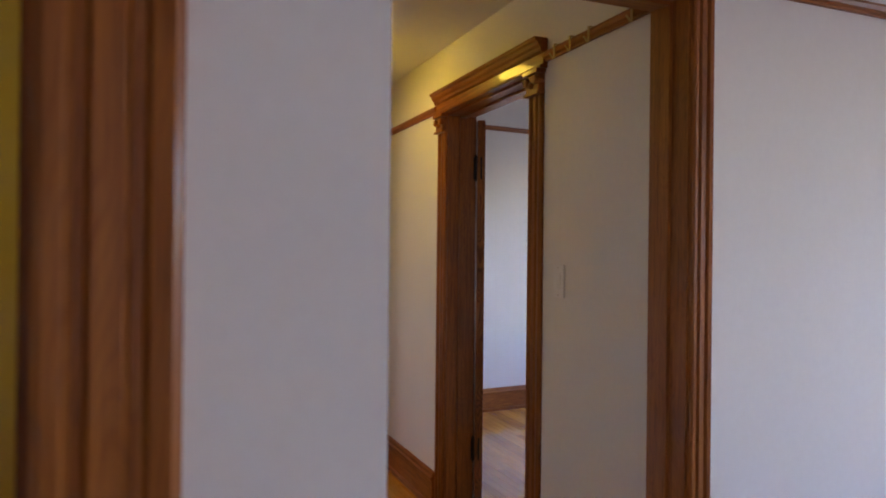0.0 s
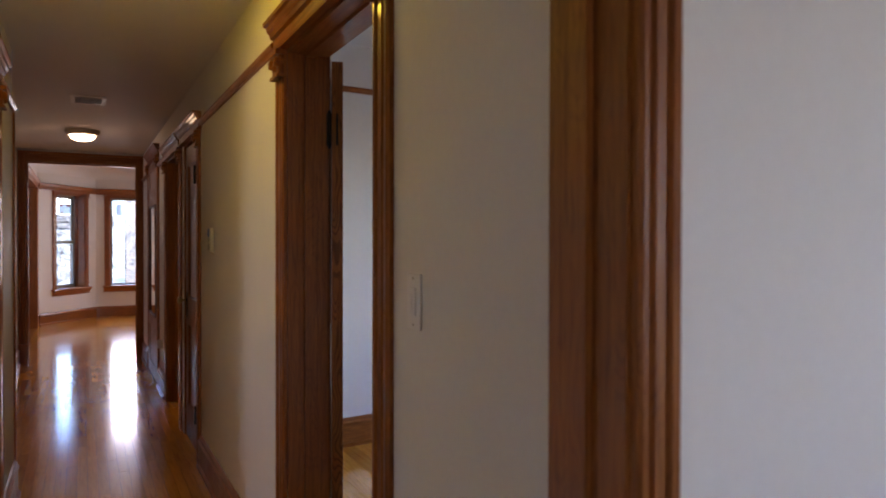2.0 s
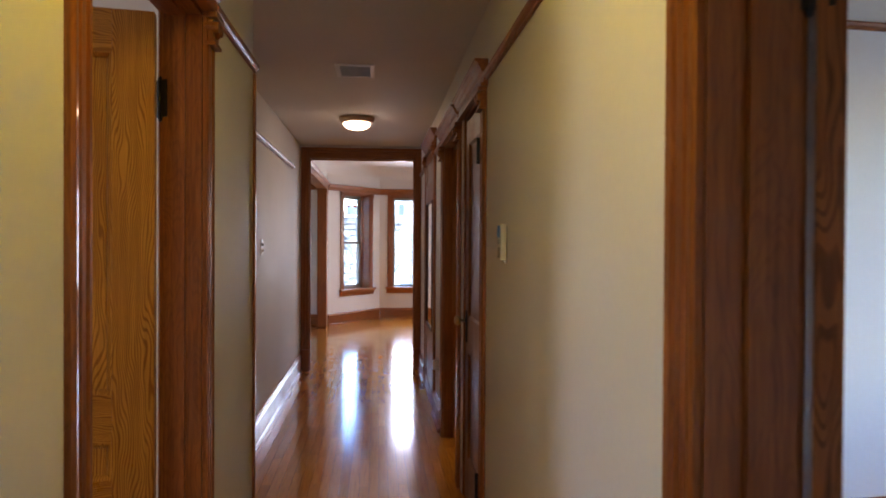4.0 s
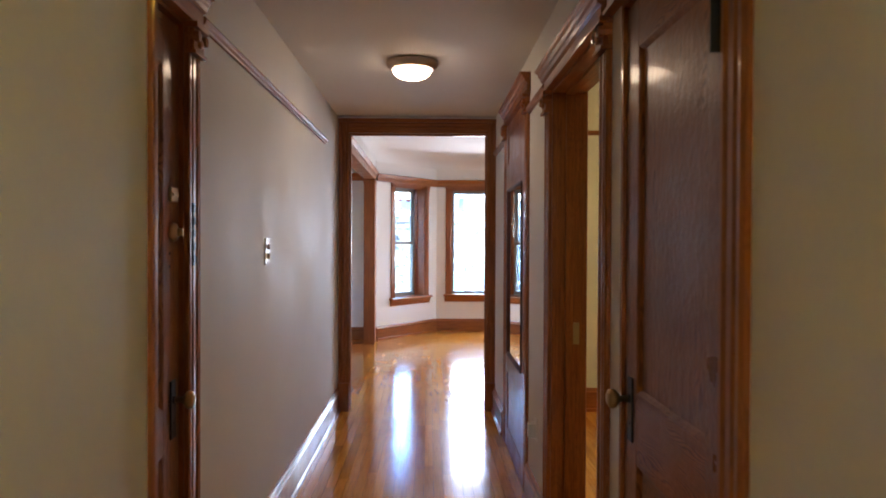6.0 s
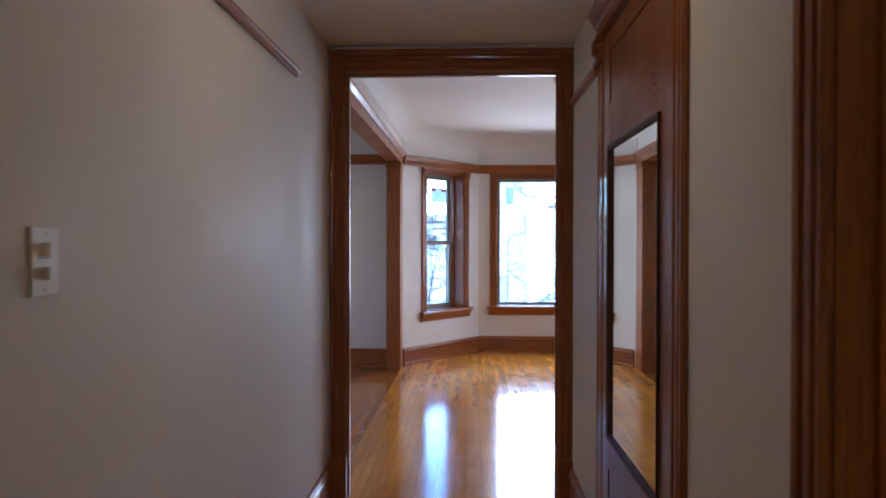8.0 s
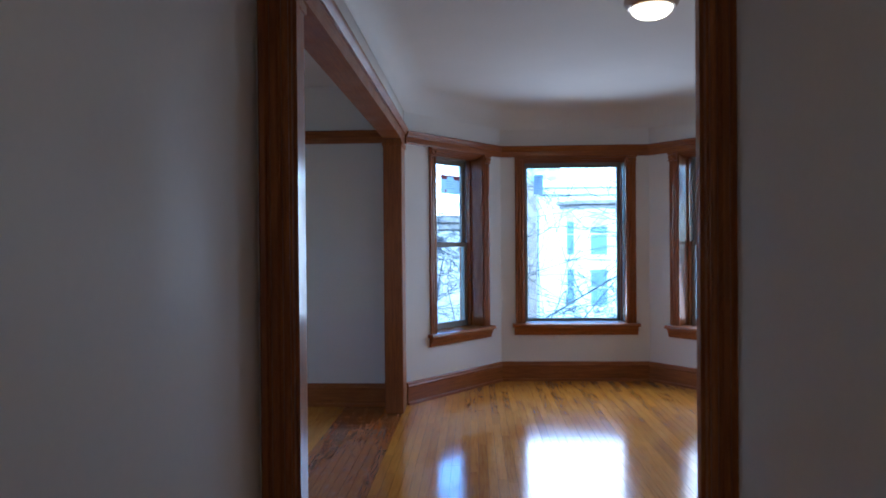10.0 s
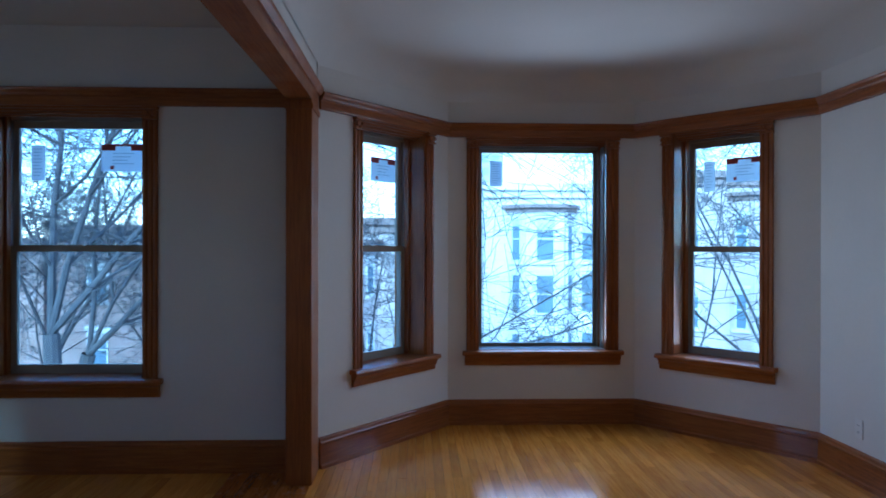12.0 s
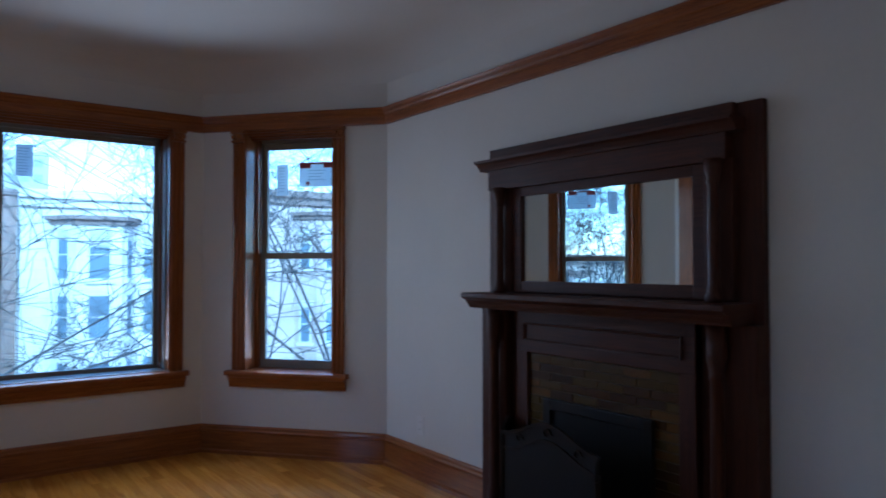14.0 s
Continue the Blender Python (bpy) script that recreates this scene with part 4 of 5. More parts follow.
fpart("back_board", (-HW, HW, -0.035, 0, 0, 1.955), DK[2])
for s in (-1, 1):
    xo, xi = s * HW, s * (HW - 0.26)
    x0, x1 = min(xo, xi), max(xo, xi)
    fpart("pilaster", (x0 + (0.0 if s < 0 else 0.07), x1 - (0.07 if s < 0 else 0.0), -FD, -0.035, 0, 1.112))
    fpart("inner_stile", (min(s * 0.52, s * 0.44), max(s * 0.52, s * 0.44), -FD + 0.012, -0.035, 0, 1.112))
    # lower column
    bm = bmesh.new()
    lathe(bm, [(0.036, 0.12), (0.036, 0.15), (0.03, 0.16), (0.033, 0.18), (0.025, 0.2), (0.027, 0.5), (0.023, 0.9), (0.031, 0.912), (0.026, 0.925), (0.035, 0.97), (0.038, 0.985), (0.038, 1.112)], (s * 0.64, -FD - 0.035, 0), "z", 20)
    part("column", bm, DK[2], fp, "turned dark oak column", True)
    fpart("column_base", (s * 0.64 - 0.045, s * 0.64 + 0.045, -FD - 0.08, -FD, 0, 0.12))
    # upper column
    bm = bmesh.new()
    lathe(bm, [(0.034, -0.01), (0.034, 0.02), (0.024, 0.03), (0.027, 0.045), (0.021, 0.06), (0.023, 0.3), (0.019, 0.44), (0.027, 0.452), (0.022, 0.465), (0.034, 0.5), (0.036, 0.54)], (s * 0.62, -0.105, 1.2), "z", 18)
    part("upper_column", bm, DK[2], fp, "slim turned dark oak column", True)
    fpart("upper_stile", (s * 0.62 - 0.06, s * 0.62 + 0.06, -0.075, -0.035, 1.2, 1.74))
fpart("frieze", (-0.52, 0.52, -FD + 0.01, -0.035, 0.90, 1.112), DK[0])
bm = bmesh.new()
pr = [(0, 0), (0.012, 0), (0.008, 0.01), (0, 0.012)]
for a, b, u in (((-0.46, 0, 0.955), (0.46, 0, 0.955), (0, 0, 1)), ((-0.46, 0, 1.05), (0.46, 0, 1.05), (0, 0, -1)), ((-0.46, 0, 0.955), (-0.46, 0, 1.05), (1, 0, 0)), ((0.46, 0, 0.955), (0.46, 0, 1.05), (-1, 0, 0))):
    sweep(bm, pr, Vector(a) + Vector((0, -FD + 0.01, 0)), Vector(b) + Vector((0, -FD + 0.01, 0)), u, (0, -1, 0))
part("frieze_panel_bead", bm, DK[0], fp)
bm = bmesh.new()
sweep(bm, [(0, 0), (-FD - 0.06, 0), (-FD - 0.066, 0.012), (-FD - 0.08, 0.026), (-FD - 0.088, 0.04), (-FD - 0.112, 0.052), (-FD - 0.118, 0.058), (-FD - 0.116, 0.076), (-FD - 0.108, 0.08), (0, 0.08)], (-HW + 0.01, -0.036, 1.112), (0.74, -0.036, 1.112), (0, 1, 0), (0, 0, 1))
part("mantel_shelf", bm, DK[0], fp, "deep moulded mantel shelf")
fpart("upper_frieze", (-0.735, 0.66, -0.085, -0.035, 1.735, 1.845), DK[0])
bm = bmesh.new()
sweep(bm, [(0, 0), (-0.06, 0), (-0.066, 0.012), (-0.082, 0.03), (-0.1, 0.04), (-0.104, 0.052), (0, 0.052)], (-0.79, -0.036, 1.842), (0.71, -0.036, 1.842), (0, 1, 0), (0, 0, 1))
part("cornice", bm, DK[0], fp)
fpart("top_board", (-0.74, 0.68, -0.07, -0.035, 1.892, 1.955), DK[0])
bm = bmesh.new()
for dims in ((-0.56, -0.50, 1.2, 1.735), (0.50, 0.56, 1.2, 1.735), (-0.50, 0.50, 1.2, 1.255), (-0.50, 0.50, 1.69, 1.735)):
    box(bm, dims[0], dims[1], -0.065, -0.034, dims[2], dims[3], 0.004)
part("mirror_frame", bm, DK[0], fp)
bm = bmesh.new()
box(bm, -0.50, 0.50, -0.048, -0.04, 1.255, 1.69)
part("mirror_glass", bm, MIRROR, fp, "wide silvered overmantel mirror")
# tiled front
TILE = [material("glazed_tile_" + nm, 0.22, 0, c)[0] for nm, c in (("amber", (0.12, 0.06, 0.016)), ("brown", (0.06, 0.03, 0.012)), ("olive", (0.08, 0.05, 0.014)), ("umber", (0.04, 0.022, 0.012)))]
GROUT = paint("tan_tile_grout", (0.15, 0.1, 0.055), 0.85, 0.2)
fpart("tile_backing", (-0.44, -0.30, -0.055, -0.035, 0, 0.90), GROUT)
fpart("tile_backing", (0.30, 0.44, -0.055, -0.035, 0, 0.90), GROUT)
fpart("tile_backing", (-0.30, 0.30, -0.055, -0.035, 0.66, 0.90), GROUT)
fpart("firebox", (-0.30, 0.30, -0.045, -0.036, 0, 0.66), SOOT)
bm = bmesh.new()
box(bm, -0.0728, 0.0728, -0.062, -0.055, 0.0, 0.034, 0.002)
tile_meshes = []
base_me = mesh_from("tile", bm, TILE[0])
for m in TILE:
    me = base_me.copy()
    me.materials[0] = m
    tile_meshes.append(me)
rnd = random.Random(5)
for r in range(22):
    z = 0.005 + r * 0.0405
    off = 0.0735 if r % 2 else 0.0
    row = [(c * 0.147 + off, 1.0) for c in range(-3, 3 if r % 2 else 4)]
    if r % 2 == 0:
        row = [(x, k) for x, k in row if abs(x) < 0.4] + [(-0.404, 0.5), (0.404, 0.5)]
        if z < 0.66:
            row += [(-0.3305, 0.5), (0.3305, 0.5)]
    for x, k in row:
        if z < 0.66 and abs(x) - 0.0735 * k < 0.29:
            continue
        tl = new("tile", rnd.choice(tile_meshes))
        tl.parent = fp
        tl.location = (x, rnd.uniform(-0.0015, 0.0015), z)
        tl.scale = (k - 0.01 if k < 1 else 1.0, 1, 1)
# summer front of the firebox
bm = bmesh.new()
box(bm, -0.32, 0.32, -0.078, -0.068, 0.0, 0.69, 0.006)
for x0, x1, z0, z1 in ((-0.32, -0.27, 0, 0.69), (0.27, 0.32, 0, 0.69), (-0.27, 0.27, 0.64, 0.69)):
    box(bm, x0, x1, -0.09, -0.078, z0, z1, 0.004)
part("iron_frame", bm, BLACK_METAL, fp, "black cast-iron firebox surround")
bm = bmesh.new()
box(bm, -HW, HW, -0.62, 0.0, 0.0005, 0.012, 0.003)
hearth = tagged(part("hearth", bm, TILE[1]), "dark glazed tile hearth in the floor", "hearth", kind="structure")
hearth.matrix_world = pose(3.265, 11.56, 0, 0, 0, -90)

# folding fire screen
scr = thing("fire_screen", pose(3.02, 11.66, 0.012, 0, 0, -90), "black metal folding fire screen with scroll tops", "fire screen")
MESH_SCREEN, mnt, mb = material("fine_black_mesh", 0.6, 0.6, (0.014, 0.014, 0.015))
for x, w, rz in ((-0.30, 0.30, 50), (-0.30, 0.60, 0), (0.30, 0.30, -50)):
    fr = new("screen_panel")
    fr.parent = scr
    fr.matrix_local = pose(x, 0, 0, 0, 0, 180 - rz if rz > 0 else rz)
    hs = 0.52
    n = 14

    def top(u, w=w):
        return hs + (0.085 * math.sin(math.pi * u) ** 2 if w > 0.5 else 0.03 * math.sin(math.pi * u))

    bm = bmesh.new()
    lo = [bm.verts.new((u * w / n, 0, 0.03)) for u in range(n + 1)]
    hi = [bm.verts.new((u * w / n, 0, top(u / n))) for u in range(n + 1)]
    lo2 = [bm.verts.new((u * w / n, 0.003, 0.03)) for u in range(n + 1)]
    hi2 = [bm.verts.new((u * w / n, 0.003, top(u / n))) for u in range(n + 1)]
    for k in range(n):
        bm.faces.new((lo[k], lo[k + 1], hi[k + 1], hi[k]))
        bm.faces.new((lo2[k], lo2[k + 1], hi2[k + 1], hi2[k]))
        bm.faces.new((hi[k], hi[k + 1], hi2[k + 1], hi2[k]))
    part("screen_mesh", bm, MESH_SCREEN, fr)
    bm = bmesh.new()
    for x0 in (0.0, w):
        box(bm, x0 - 0.008, x0 + 0.008, -0.008, 0.008, 0.0, hs, 0.002)
    box(bm, 0, w, -0.006, 0.006, 0.03, 0.045)
    for k in range(n):
        for dz in (0.0, -0.075):
            u0, u1 = k / n, (k + 1) / n
            sweep(bm, [(-0.006, 0), (0.006, 0), (0.006, 0.014), (-0.006, 0.014)], (u0 * w, 0, top(u0) + dz), (u1 * w, 0, top(u1) + dz), (0, 1, 0), (0, 0, 1))
    for cx in (0.2, 0.5, 0.8):
        for k in range(16):
            a0, a1 = k / 16 * 4.5, (k + 1) / 16 * 4.5
            r0, r1 = 0.03 * (1 - k / 20), 0.03 * (1 - (k + 1) / 20)
            c = Vector((cx * w, -0.006, top(cx) - 0.034))
            p0, p1 = c + Vector((r0 * math.cos(a0), 0, r0 * math.sin(a0))), c + Vector((r1 * math.cos(a1), 0, r1 * math.sin(a1)))
            sweep(bm, [(-0.003, -0.003), (0.003, -0.003), (0.003, 0.003), (-0.003, 0.003)], p0, p1, (0, 1, 0), (p1 - p0).normalized().cross(Vector((0, 1, 0))))
    part("screen_frame", bm, BLACK_METAL, fr, "black metal bars with scrolls")


# ---- outside ----
GROUND_Z = -5.6
bm = bmesh.new()
box(bm, -400, 400, -60, 600, GROUND_Z - 0.5, GROUND_Z)
gm, gnt2, gbb = material("winter_grass", 0.95, 0, (0.2, 0.19, 0.13))
v = coords(gnt2, (1, 1, 1), False)
gnt2.links.new(ramp(gnt2, noise_tex(gnt2, v, 0.4, 6), [(0.35, (0.08, 0.08, 0.06)), (0.65, (0.22, 0.21, 0.18))]), gbb.inputs["Base Color"])
structure("ground", bm, gm, "dull winter lawn and verge", "ground")
bm = bmesh.new()
box(bm, -200, 200, 26, 35, GROUND_Z, GROUND_Z + 0.02)
am, ant, abb = material("asphalt", 0.9, 0, (0.06, 0.06, 0.062))
ant.links.new(ramp(ant, noise_tex(ant, coords(ant, (1, 1, 1), False), 3, 6), [(0.3, (0.045, 0.045, 0.047)), (0.7, (0.09, 0.09, 0.09))]), abb.inputs["Base Color"])
structure("road", bm, am, "grey asphalt street", "road")
pm = paint("pavement_concrete", (0.42, 0.41, 0.38), 0.9, 0.2)
for y0, y1 in ((23.5, 25.8), (35.2, 38)):
    bm = bmesh.new()
    box(bm, -200, 200, y0, y1, GROUND_Z, GROUND_Z + 0.14)
    structure("pavement", bm, pm, "pale concrete pavement", "pavement")


def masonry(name, c1, c2, mortar, sx, sy):
    m, nt, b = material(name, 0.85, 0, c1)
    br = nt.nodes.new("ShaderNodeTexBrick")
    br.inputs["Color1"].default_value = (*c1, 1)
    br.inputs["Color2"].default_value = (*c2, 1)
    br.inputs["Mortar"].default_value = (*mortar, 1)
    br.inputs["Scale"].default_value = 1.0
    br.inputs["Brick Width"].default_value = sx
    br.inputs["Row Height"].default_value = sy
    br.inputs["Mortar Size"].default_value = 0.012
    tc = nt.nodes.new("ShaderNodeTexCoord")
    sep = nt.nodes.new("ShaderNodeSeparateXYZ")
    nt.links.new(tc.outputs["Object"], sep.inputs[0])
    ad = nt.nodes.new("ShaderNodeMath")
    ad.operation = "ADD"
    nt.links.new(sep.outputs[0], ad.inputs[0])
    nt.links.new(sep.outputs[1], ad.inputs[1])
    cb = nt.nodes.new("ShaderNodeCombineXYZ")
    nt.links.new(ad.outputs[0], cb.inputs[0])
    nt.links.new(sep.outputs[2], cb.inputs[1])
    nt.links.new(cb.outputs[0], br.inputs["Vector"])
    st = ramp(nt, noise_tex(nt, tc.outputs["Object"], 0.6, 5), [(0.3, (0.75, 0.73, 0.7)), (0.65, (1, 1, 1))])
    nt.links.new(mix(nt, br.outputs[0], st, 1.0, "MULTIPLY"), b.inputs["Base Color"])
    return m


LIMESTONE = masonry("pale_limestone", (0.74, 0.73, 0.69), (0.70, 0.69, 0.65), (0.62, 0.61, 0.57), 0.9, 0.4)
RED_BRICK = masonry("red_brick", (0.26, 0.15, 0.13), (0.22, 0.13, 0.11), (0.4, 0.37, 0.34), 0.22, 0.075)
PINK_BRICK = masonry("weathered_pink_brick", (0.54, 0.45, 0.42), (0.48, 0.40, 0.37), (0.5, 0.47, 0.44), 0.22, 0.075)
ROOF = paint("grey_roof_felt", (0.17, 0.17, 0.18), 0.9, 0.3)
CORNICE = paint("weathered_copper_cornice", (0.25, 0.2, 0.18), 0.7, 0.2)
DARK_PANE, dpn, dpb = material("dark_house_glass", 0.3, 0, (0.14, 0.19, 0.24), 0.3)
WHITE_TRIM = paint("white_window_paint", (0.62, 0.62, 0.6), 0.6, 0.1)
BLIND = paint("drawn_blind", (0.5, 0.5, 0.48), 0.8, 0.1)


def house_window(parent, m, w, h, blind=0.4):
    """A sash window in a facade; local y points into the wall."""
    f = new("window")
    f.parent = parent
    f.matrix_local = m
    bm = bmesh.new()
    for d in ((-w / 2, -w / 2 + 0.07, 0, h), (w / 2 - 0.07, w / 2, 0, h), (-w / 2 + 0.07, w / 2 - 0.07, 0, 0.07), (-w / 2 + 0.07, w / 2 - 0.07, h - 0.07, h), (-w / 2 + 0.07, w / 2 - 0.07, h / 2 - 0.03, h / 2 + 0.03)):
        box(bm, d[0], d[1], -0.07, 0.02, d[2], d[3])
    part("window_frame", bm, WHITE_TRIM, f)
    box_part("pane", (-w / 2 + 0.05, w / 2 - 0.05, -0.03, -0.01, 0.05, h - 0.05), DARK_PANE, f)
    if blind:
        box_part("blind", (-w / 2 + 0.07, w / 2 - 0.07, -0.04, -0.034, h * (1 - blind), h - 0.07), BLIND, f)
    box_part("window_sill", (-w / 2 - 0.12, w / 2 + 0.12, -0.14, 0.0, -0.14, 0.0), LIMESTONE, f)
    box_part("lintel", (-w / 2 - 0.12, w / 2 + 0.12, -0.06, 0.0, h, h + 0.22), LIMESTONE, f)


def bay_house(m, w, top, deep, mat, bay_x, bay_w, label, storeys, extra=(), eaves=CORNICE):
    """A row house with a three-sided bay; local origin at ground level, facade at y = 0."""
    hs = thing("house", m, label, "house")
    box_part("wall", (-w / 2, w / 2, 0, deep, 0, top), mat, hs)
    bm = bmesh.new()
    box(bm, -w / 2 - 0.1, w / 2 + 0.1, -0.35, 0.1, top - 0.1, top + 0.25)
    box(bm, -w / 2 - 0.05, w / 2 + 0.05, -0.18, 0.1, top - 0.45, top - 0.1)
    part("cornice", bm, eaves, hs)
    box_part("roof", (-w / 2, w / 2, 0.1, deep, top, top + 0.12), ROOF, hs)
    d = bay_w * 0.32
    tb = top - 0.95
    pts = [(bay_x - bay_w / 2, 0), (bay_x - bay_w * 0.27, -d), (bay_x + bay_w * 0.27, -d), (bay_x + bay_w / 2, 0)]
    bm = bmesh.new()
    for grow, z0, z1 in ((0, 0, tb),):
        lo = [bm.verts.new((x, y, z0)) for x, y in pts]
        hi = [bm.verts.new((x, y, z1)) for x, y in pts]
        for k in range(3):
            bm.faces.new((lo[k], lo[k + 1], hi[k + 1], hi[k]))
        bm.faces.new(hi)
    part("bay", bm, mat, hs)
    bm = bmesh.new()
    for g, z0, z1 in ((0.12, tb - 0.25, tb - 0.05), (0.28, tb - 0.05, tb + 0.12)):
        q = [(bay_x + (x - bay_x) * (1 + 2 * g / bay_w), y - g if y < 0 else y) for x, y in pts]
        lo = [bm.verts.new((x, y, z0)) for x, y in q]
        hi = [bm.verts.new((x, y, z1)) for x, y in q]
        bm.faces.new(lo)
        bm.faces.new(hi)
        for k in range(3):
            bm.faces.new((lo[k], lo[k + 1], hi[k + 1], hi[k]))
    part("bay_cornice", bm, CORNICE, hs)
    for z, h, bl in storeys:
        house_window(hs, pose(bay_x, -d, z), bay_w * 0.28, h, bl)
        for s in (-1, 1):
            p, q = Vector(pts[0] if s < 0 else pts[2]), Vector(pts[1] if s < 0 else pts[3])
            c = (p + q) / 2
            house_window(hs, pose(c.x, c.y, z, 0, 0, math.degrees(math.atan2((q - p).y, (q - p).x))), (q - p).length * 0.5, h, bl * 0.6)
        for x, ww in extra:
            house_window(hs, pose(x, 0, z), ww, h, bl)
    return hs


G = -GROUND_Z
bay_house(pose(7.6, 43.0, GROUND_Z), 7.4, G + 4.3, 10, LIMESTONE, -0.9, 3.3, "pale limestone row house with a rounded bay", ((G + 0.75, 2.15, 0.35), (G - 1.75, 1.9, 0.0), (G - 4.6, 1.9, 0.0)), ((1.5, 0.9),), LIMESTONE)
bay_house(pose(16.4, 42.4, GROUND_Z), 8.6, G + 4.9, 10, PINK_BRICK, 1.0, 3.2, "weathered pink brick row house with a bay", ((G + 1.2, 1.8, 0.5), (G - 2.5, 1.9, 0.2)), ((-2.6, 1.0),))
bay_house(pose(-1.6, 43.4, GROUND_Z), 7.6, G + 2.6, 10, PINK_BRICK, -1.2, 3.0, "weathered pink brick row house across the street", ((G - 0.9, 1.7, 0.3), (G - 4.2, 1.8, 0.3)), ((2.2, 1.0),))
bay_house(pose(-21.6, 43.3, GROUND_Z), 8.6, G + 1.6, 10, RED_BRICK, 1.0, 3.0, "red brick row house across the street", ((G - 1.6, 1.7, 0.3), (G - 4.6, 1.7, 0.3)), ((-2.6, 1.0),))
bay_house(pose(-31.0, 43.0, GROUND_Z), 9.0, G + 1.9, 10, PINK_BRICK, 1.0, 3.0, "weathered pink brick row house with a bay", ((G - 1.4, 1.7, 0.3), (G - 4.5, 1.7, 0.3)), ((-2.6, 1.0),))
bay_house(pose(-12.0, 43.0, GROUND_Z), 9.0, G + 2.2, 10, RED_BRICK, 1.2, 3.0, "red brick row house across the street", ((G - 1.2, 1.7, 0.3), (G - 4.4, 1.8, 0.3)), ((-2.6, 1.0),))
bay_house(pose(27.5, 42.8, GROUND_Z), 9.0, G + 5.4, 10, RED_BRICK, -1.2, 3.2, "red brick row house across the street", ((G + 1.2, 1.8, 0.4), (G - 2.5, 1.9, 0.2)), ((2.4, 1.0),))
tower = thing("apartment_tower", pose(9.0, 150, GROUND_Z), "distant grey apartment tower with rows of windows", "tower")
# Distance haze is mixed into the tower's wall and window colours.
box_part("wall", (-9, 9, 0, 14, 0, 27), paint("hazy_concrete", (0.42, 0.42, 0.42), 0.9, 0.1), tower)
HAZE_PANE = paint("hazy_window", (0.3, 0.34, 0.38), 0.6, 0.1)
for r in range(5):
    for c in range(8):
        box_part("window", (-8 + c * 2.1, -6.6 + c * 2.1, -0.06, 0.02, 13.5 + r * 2.7, 15.0 + r * 2.7), HAZE_PANE, tower)
ch = thing("brick_stack", pose(3.6, 45.0, GROUND_Z), "tall red brick chimney stack beside the houses", "chimney")
box_part("shaft", (-0.7, 0.7, -0.5, 0.5, 0, G + 4.4), RED_BRICK, ch)
box_part("cap", (-0.8, 0.8, -0.6, 0.6, G + 4.4, G + 4.65), CORNICE, ch)


# bare winter trees
bark, bnt, bbb = material("grey_bark", 0.95, 0, (0.1, 0.085, 0.07))
bnt.links.new(ramp(bnt, noise_tex(bnt, coords(bnt, (1, 1, 0.2)), 14, 5), [(0.3, (0.03, 0.03, 0.033)), (0.7, (0.075, 0.073, 0.077))]), bbb.inputs["Base Color"])


def limb(verts, faces, p, q, r0, r1, sides):
    d = (q - p).normalized()
    u = d.orthogonal().normalized()
    w = d.cross(u)
    n = len(verts)
    for c, r in ((p, r0), (q, r1)):
        for k in range(sides):
            t = 2 * math.pi * k / sides
            verts.append(c + (u * math.cos(t) + w * math.sin(t)) * r)
    for k in range(sides):
        j = (k + 1) % sides
        faces.append((n + k, n + j, n + sides + j, n + sides + k))


def tree(x, y, seed, label, trunk, radius, limbs, lean=(0.0, 0.0), levels=7):
    """A bare tree: a trunk of the given height to its fork, then limbs (dx, dy, dz, length) that branch to fine twigs."""
    rg = random.Random(seed)
    t = thing("tree", pose(x, y, GROUND_Z), label, "tree", "bare street trees")
    tv, tf, cv, cf = [], [], [], []

    def grow(p, d, length, r, level):
        n = 5 if level == 1 else 3 if level < 4 else 2
        for k in range(n):
            d = (d + Vector((rg.uniform(-1, 1), rg.uniform(-1, 1), rg.uniform(-0.4, 0.6))) * 0.15).normalized()
            q = p + d * (length / n)
            r1 = max(r * (0.88 if level < 4 else 0.8), 0.007)
            if level < 2:
                limb(tv, tf, p, q, r, r1, 8)
            else:
                limb(cv, cf, p, q, r, r1, 5 if level < 4 else 3)
            p, r = q, r1
            if level < levels:
                for _ in range(2 if k == n - 1 else 1):
                    side = Vector((rg.uniform(-1, 1), rg.uniform(-1, 1), rg.uniform(-0.45, 0.5))).normalized()
                    nd = (d * 0.7 + side * rg.uniform(0.6, 1.0)).normalized()
                    grow(p, nd, length * rg.uniform(0.45, 0.72), max(r * rg.uniform(0.45, 0.66), 0.0075), level + 1)

    p = Vector((0, 0, 0))
    r = radius * 1.25
    for k in range(4):
        q = p + Vector((lean[0] + rg.uniform(-0.05, 0.05), lean[1] + rg.uniform(-0.05, 0.05), 1)) * (trunk / 4)
        limb(tv, tf, p, q, r, r * 0.94, 10)
        p, r = q, r * 0.94
    for dx, dy, dz, length in limbs:
        grow(p, Vector((dx, dy, dz)).normalized(), length, radius * rg.uniform(0.34, 0.5), 1)
    for nm, vs, fs in (("trunk", tv, tf), ("crown", cv, cf)):
        me = bpy.data.meshes.new(nm)
        me.from_pydata([tuple(v) for v in vs], [], fs)
        me.materials.append(bark)
        ob = new(nm, me)
        ob.parent = t
    return t


